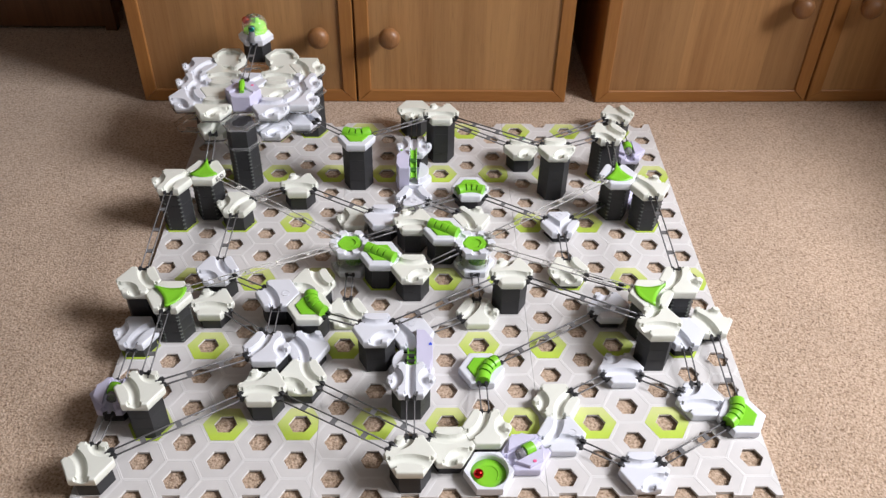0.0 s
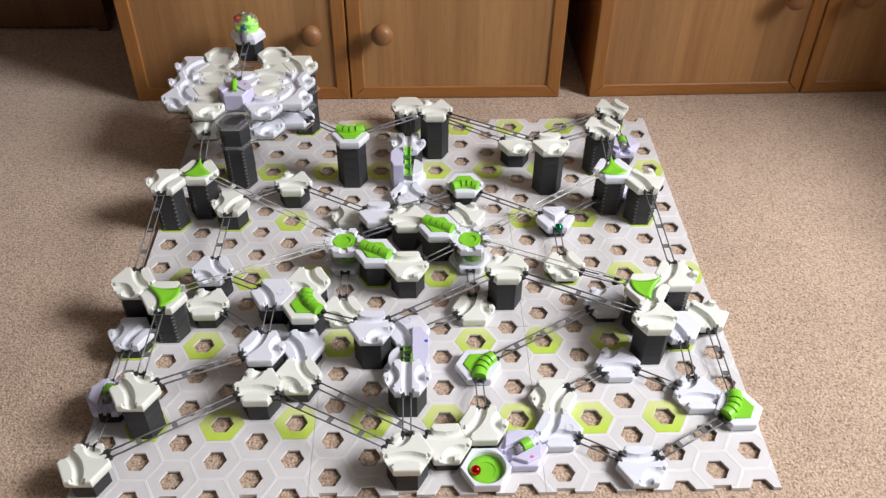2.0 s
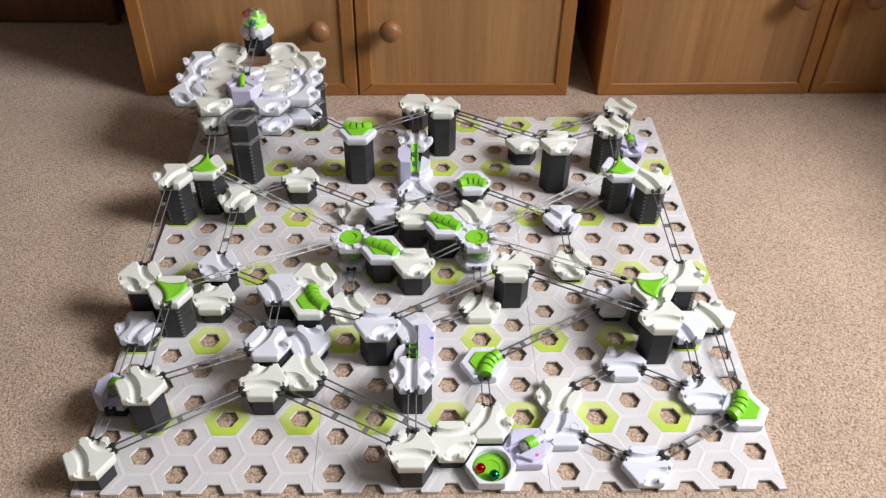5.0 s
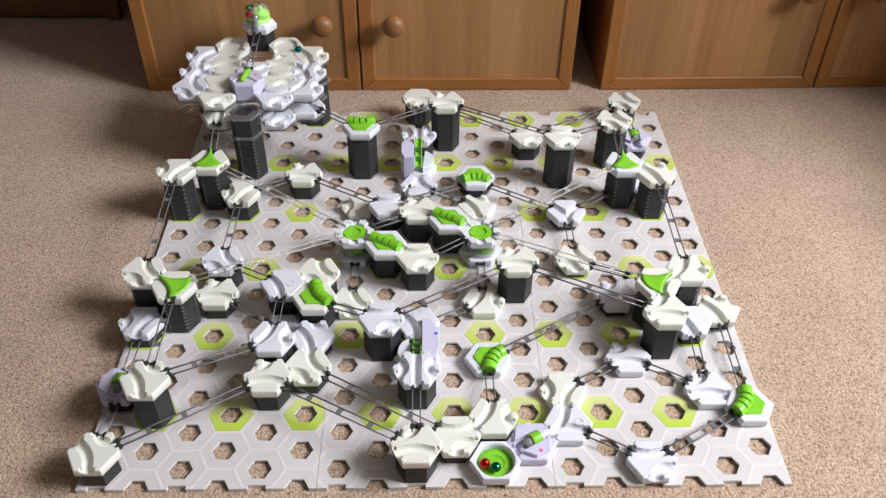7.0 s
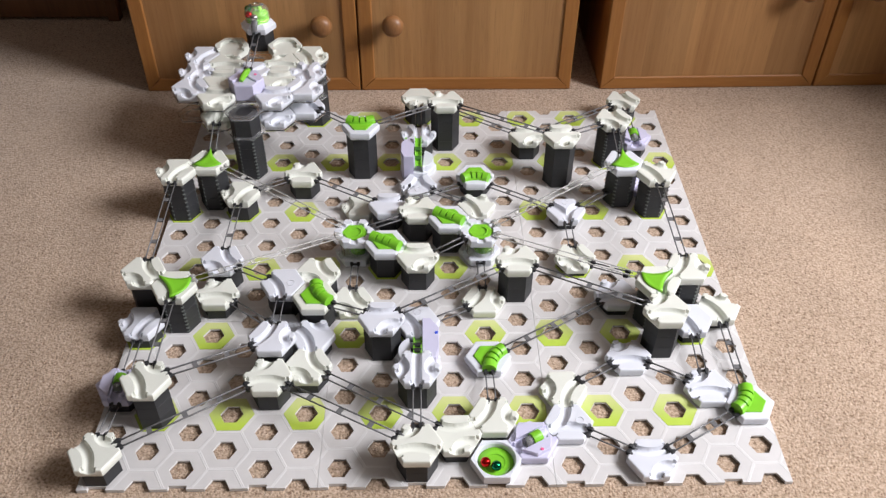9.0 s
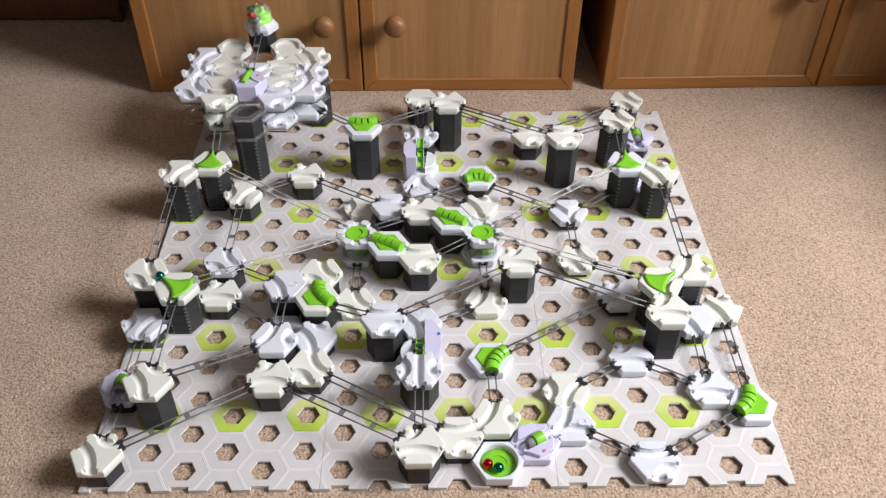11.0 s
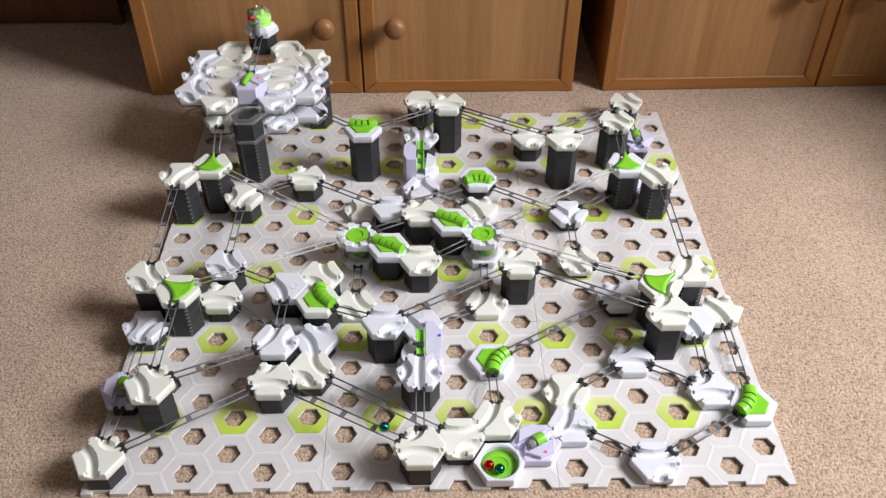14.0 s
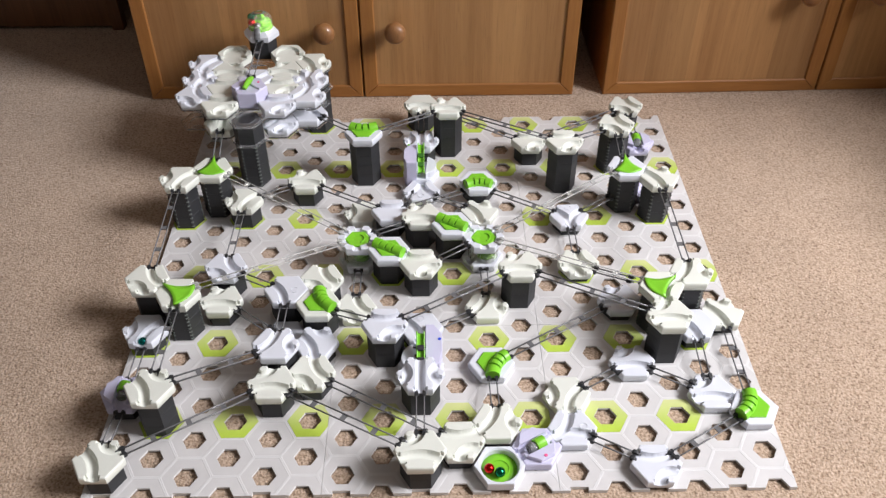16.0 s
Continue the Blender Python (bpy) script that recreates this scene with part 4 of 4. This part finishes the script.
for i in (1, 3):
    x, y = cell(i, 15)
    t = empty("catch_cup", x, y, UP)
    bm = bmesh.new()
    n = 30
    loft(bm, [hexring(RAD * 0.93, 0), hexring(RAD * 0.98, 0.002), hexring(RAD * 0.98, 0.0095), hexring(RAD * 0.95, 0.0105)])
    part("base", bm, CREAM, t)
    # a wall around the back and sides, open towards the ring of track
    gap = -90 if i == 1 else -70
    inner, outer = [], []
    for k in range(n + 1):
        a = radians(gap + 62 + k * (360 - 124) / n)
        f = math.cos(math.pi / 6) / math.cos((a % (math.pi / 3)) - math.pi / 6)
        inner.append((0.0190 * math.cos(a), 0.0190 * math.sin(a)))
        outer.append((RAD * 0.97 * f * math.cos(a), RAD * 0.97 * f * math.sin(a)))
    bm = bmesh.new()
    loft(bm, [[(ix, iy, 0.010), (ix, iy, 0.0155), (ox, oy, 0.0155), (ox, oy, 0.010)] for (ix, iy), (ox, oy) in zip(inner, outer)])
    part("curved_wall", bm, CREAM, t)
    tagged(t, "ivory catch cup with a curved wall on the clear platform", "catch cup", "ivory cups")

# switch
x, y = cell(2, 12)
t = empty("switch_tile", x, y, UP)
bm = bmesh.new()
loft(bm, [hexring(RAD * 0.9, 0), hexring(RAD * 0.94, 0.002), hexring(RAD * 0.94, 0.0255), hexring(RAD * 0.90, 0.027)])
part("body", bm, LILAC, t)
for k, sign in ((5, 1), (3, -1)):
    wx, wy = edge_way(k)
    bm = bmesh.new()
    tube(bm, [(0.002 * sign, 0.006, 0.0272), (wx * 0.010, wy * 0.006, 0.0272), (wx * 0.022, wy * 0.022, 0.0268)], 0.0026, 8)
    part("channel_rim", bm, LILAC, t)
bm = bmesh.new()
tube(bm, [(0.004, 0.013, 0.033), (0.001, 0.004, 0.034), (-0.003, -0.006, 0.031), (-0.005, -0.013, 0.029)], [0.003, 0.005, 0.0042, 0.0035], 10)
switch_lever = part("lever", bm, GREEN, t, "bright green switch lever")
bm = bmesh.new()
loft(bm, [circle(0.0022, 0.0265, 14, 0.013, 0.010), circle(0.0022, 0.0276, 14, 0.013, 0.010)])
part("dot", bm, PINK, t, "small pink dot")
tagged(t, "tall pale lilac switch tile with a green lever", "switch tile")

# start tower
x, y = cell(2, 15)
START = UP + 0.031
tower(2, 15, 0.031, False, UP)
t = empty("marble_starter", x, y, START)
bm = bmesh.new()
loft(bm, [hexring(RAD * 0.9, 0), hexring(RAD * 0.98, 0.002), hexring(RAD * 0.98, 0.010), hexring(RAD * 0.70, 0.017)])
part("base", bm, WHITE, t)
bm = bmesh.new()
loft(bm, [circle(r, z, 28, 0.0042, 0.0040) for r, z in ((0.0132, 0.014), (0.0132, 0.0262), (0.0122, 0.0278), (0.0060, 0.0285), (0.0036, 0.0292), (0.0030, 0.0365))])
part("drum", bm, GREEN, t, "green release drum")
bm = bmesh.new()
loft(bm, [circle(r, z, 28) for r, z in ((0.0185, 0.0125), (0.0187, 0.0195), (0.0178, 0.0205))])
part("marble_tray", bm, GREEN, t, "green tray under the marbles")
bm = bmesh.new()
shell = [(0.0202, 0.0165), (0.0200, 0.029), (0.0190, 0.0335), (0.0165, 0.0375), (0.0125, 0.0405), (0.0070, 0.0420)]
loft(bm, [circle(r, z, 28) for r, z in shell] + [circle(r * 0.955, z - 0.0007, 28) for r, z in shell[::-1]], cap=False)
dome = part("dome", bm, CLEAR, t, "clear plastic dome", True)
dome.visible_shadow = False
bm = bmesh.new()
tube(bm, [(0.0062 * math.cos(a), 0.0062 * math.sin(a), 0.0426) for a in [2 * math.pi * k / 24 for k in range(25)]], 0.0011, 8)
part("filler_ring", bm, STEEL_BALL, t, "shiny ring round the dome's opening", True)
bm = bmesh.new()
tube(bm, [(-0.002, -0.016, 0.021), (-0.003, -0.0225, 0.015), (-0.003, -0.026, 0.008)], 0.0052, 12)
part("chute", bm, RAILM, t, "smoke-grey chute")
tagged(t, "white marble starter with green drum and clear dome", "starter")
rail((2, 15), 4, UP + 0.038, (2, 12), 1, UP + 0.030)
rail((7, 10), 5, 0.013, (8, 10), 2, 0.013)


# ---- marbles ----
def marble(colour, mat, x, y, z):
    bm = bmesh.new()
    bmesh.ops.create_uvsphere(bm, u_segments=24, v_segments=14, radius=0.0058)
    ob = part("marble", bm, mat, None, "", True)
    ob.matrix_basis = pose(x, y, z)
    return tagged(ob, f"shiny {colour} metal marble of the marble run", "marble", "marbles")


sx, sy = cell(2, 15)
EXIT, WAIT, REAR = (-0.0020, -0.0148, 0.0265), (-0.0115, -0.0085, 0.0292), (-0.0138, 0.0015, 0.0340)
queue_red = marble("red", RED_BALL, sx, sy, START + 0.027)
queue_steel = marble("steel", STEEL_BALL, sx, sy, START + 0.027)
queue_green = marble("green", GREEN_BALL, sx, sy, START + 0.027)
marble("red", RED_BALL, 0.4215, 0.021, 0.0131)
first = marble("green", GREEN_BALL, 0.55, 0.64, 0.036)
second = marble("teal", TEAL_BALL, sx + EXIT[0], sy + EXIT[1], START + EXIT[2])


def motions():
    def rolled(rows):
        """The marble's turn follows the way that it has gone."""
        out, turn, last = [], Matrix.Identity(4), None
        for t, x, y, z in rows:
            p = Vector((x, y, z))
            if last is not None and (p - last).length > 1e-5:
                d = p - last
                axis = Vector((-d.y, d.x, 0))
                if axis.length > 1e-5:
                    turn = Matrix.Rotation(min(d.length / 0.00635, 1.3), 4, axis.normalized()) @ turn
            out.append((t, Matrix.Translation(p) @ turn))
            last = p
        return out

    walk(first, rolled([
        (0.0, 0.524, 0.648, 0.034), (0.2, 0.566, 0.655, 0.035), (0.3, 0.591, 0.660, 0.037), (0.4, 0.614, 0.684, 0.037), (0.5, 0.639, 0.697, 0.038), (0.6, 0.662, 0.711, 0.038),
        (0.7, 0.687, 0.716, 0.037), (0.8, 0.694, 0.700, 0.036), (1.0, 0.694, 0.650, 0.030), (1.2, 0.697, 0.594, 0.024), (1.35, 0.690, 0.555, 0.016), (1.5, 0.672, 0.515, 0.016), (1.6, 0.645, 0.497, 0.022),
        (1.7, 0.616, 0.483, 0.026), (1.9, 0.572, 0.454, 0.021), (2.0, 0.565, 0.428, 0.020), (2.2, 0.563, 0.363, 0.018), (2.3, 0.572, 0.344, 0.018), (2.5, 0.612, 0.322, 0.022), (2.65, 0.655, 0.297, 0.024),
        (2.8, 0.705, 0.266, 0.021), (2.9, 0.728, 0.252, 0.018), (3.0, 0.738, 0.227, 0.018), (3.2, 0.736, 0.168, 0.017), (3.35, 0.734, 0.118, 0.015), (3.5, 0.712, 0.086, 0.015), (3.6, 0.683, 0.069, 0.015),
        (3.8, 0.628, 0.036, 0.014), (3.9, 0.600, 0.033, 0.013), (4.0, 0.572, 0.043, 0.015), (4.1, 0.545, 0.058, 0.015), (4.2, 0.520, 0.066, 0.013), (4.35, 0.490, 0.056, 0.013), (4.5, 0.462, 0.041, 0.014),
        (4.7, 0.443, 0.034, 0.0131), (5.0, 0.436, 0.012, 0.0131), (5.3, 0.432, 0.0095, 0.0131), (5.7, 0.4335, 0.0145, 0.0131), (6.2, 0.433, 0.016, 0.0131), (16.0, 0.433, 0.016, 0.0131)]))
    top = UP + 0.0135
    walk(second, rolled([
        (0.0, sx - 0.002, sy - 0.0148, START + 0.0265), (5.1, sx - 0.002, sy - 0.0148, START + 0.0265), (5.35, sx, sy - 0.030, UP + 0.043), (5.6, sx, sy - 0.075, UP + 0.036),
        (5.8, sx, sy - 0.120, UP + 0.033), (6.0, sx + 0.006, sy - 0.140, UP + 0.030), (6.15, sx + 0.030, sy - 0.137, top + 0.006), (6.3, 0.150, 0.660, top), (6.4, 0.160, 0.668, top), (6.5, 0.169, 0.679, top), (6.6, 0.174, 0.697, top), (6.7, 0.173, 0.711, top),
        (6.8, 0.167, 0.722, top), (6.9, 0.160, 0.731, top), (7.0, 0.151, 0.737, top), (7.1, 0.144, 0.739, top + 0.001), (7.2, 0.130, 0.744, top + 0.003), (7.3, 0.127, 0.752, top + 0.003), (7.4, 0.133, 0.754, top + 0.003),
        (7.5, 0.134, 0.748, top + 0.002), (7.6, 0.130, 0.747, top - 0.002), (7.75, 0.130, 0.748, LOW + 0.020), (8.3, 0.120, 0.700, LOW + 0.0135), (8.9, 0.075, 0.660, LOW + 0.0135), (9.3, 0.044, 0.640, LOW + 0.0135),
        (9.5, 0.0433, 0.600, LOW + 0.0135), (9.7, 0.0433, 0.550, 0.088), (9.9, 0.0433, 0.510, 0.079), (10.1, 0.022, 0.488, 0.078), (10.25, 0.002, 0.458, 0.079), (10.5, 0.0, 0.400, 0.077), (10.8, 0.0, 0.315, 0.069), (10.95, 0.010, 0.280, 0.067),
        (11.1, 0.045, 0.258, 0.071), (11.2, 0.085, 0.272, 0.067), (11.3, 0.126, 0.297, 0.065), (11.5, 0.154, 0.312, 0.062), (11.7, 0.181, 0.328, 0.059), (11.9, 0.208, 0.345, 0.055), (12.1, 0.240, 0.364, 0.051), (12.25, 0.268, 0.372, 0.047),
        (12.4, 0.258, 0.380, 0.035), (12.55, 0.260, 0.355, 0.017), (12.7, 0.261, 0.312, 0.016), (12.85, 0.266, 0.275, 0.015), (13.0, 0.302, 0.236, 0.016), (13.1, 0.340, 0.212, 0.026), (13.25, 0.3465, 0.188, 0.031), (13.4, 0.3465, 0.176, 0.036),
        (13.5, 0.3470, 0.166, 0.045), (13.6, 0.3465, 0.106, 0.051), (13.8, 0.344, 0.046, 0.044), (13.9, 0.329, 0.040, 0.043), (14.0, 0.307, 0.051, 0.044), (14.2, 0.263, 0.075, 0.042), (14.4, 0.224, 0.098, 0.040), (14.5, 0.203, 0.110, 0.040),
        (14.6, 0.180, 0.117, 0.039), (14.8, 0.140, 0.106, 0.039), (15.0, 0.097, 0.080, 0.038), (15.2, 0.052, 0.054, 0.036), (15.3, 0.022, 0.040, 0.035), (15.4, 0.003, 0.045, 0.034), (15.6, 0.0, 0.105, 0.026), (15.8, 0.0, 0.162, 0.025), (15.9, 0.0, 0.190, 0.024), (16.0, 0.001, 0.208, 0.023)]))
    def waits(thing, rows):
        walk(thing, [(t, pose(sx + x, sy + y, START + z)) for t, (x, y, z) in rows])

    # the marbles in the starter move up when the teal one has left
    hind = (-0.0098, 0.0125, 0.0330)
    waits(queue_red, [(0.0, REAR), (5.1, REAR), (5.4, WAIT), (16.0, WAIT)])
    waits(queue_green, [(0.0, hind), (5.2, hind), (5.6, REAR), (16.0, REAR)])
    back = (0.0030, 0.0145, 0.0300)
    waits(queue_steel, [(0.0, back), (5.2, back), (5.4, (0.0165, -0.0020, 0.0300)), (5.65, EXIT), (16.0, EXIT)])
    walk(switch_lever, [(0.0, pose(0, 0, 0, 0, 0, 25)), (5.88, pose(0, 0, 0, 0, 0, 25)), (6.02, pose(0, 0, 0)), (16.0, pose(0, 0, 0))])
    walk(near_lever, [(0.0, pose(0, 0.001, 0.026, -22)), (13.25, pose(0, 0.001, 0.026, -22)), (13.35, pose(0, 0.001, 0.028, 10)), (13.5, pose(0, 0.003, 0.030, 28)), (16.0, pose(0, 0.003, 0.030, 28))])


motions()
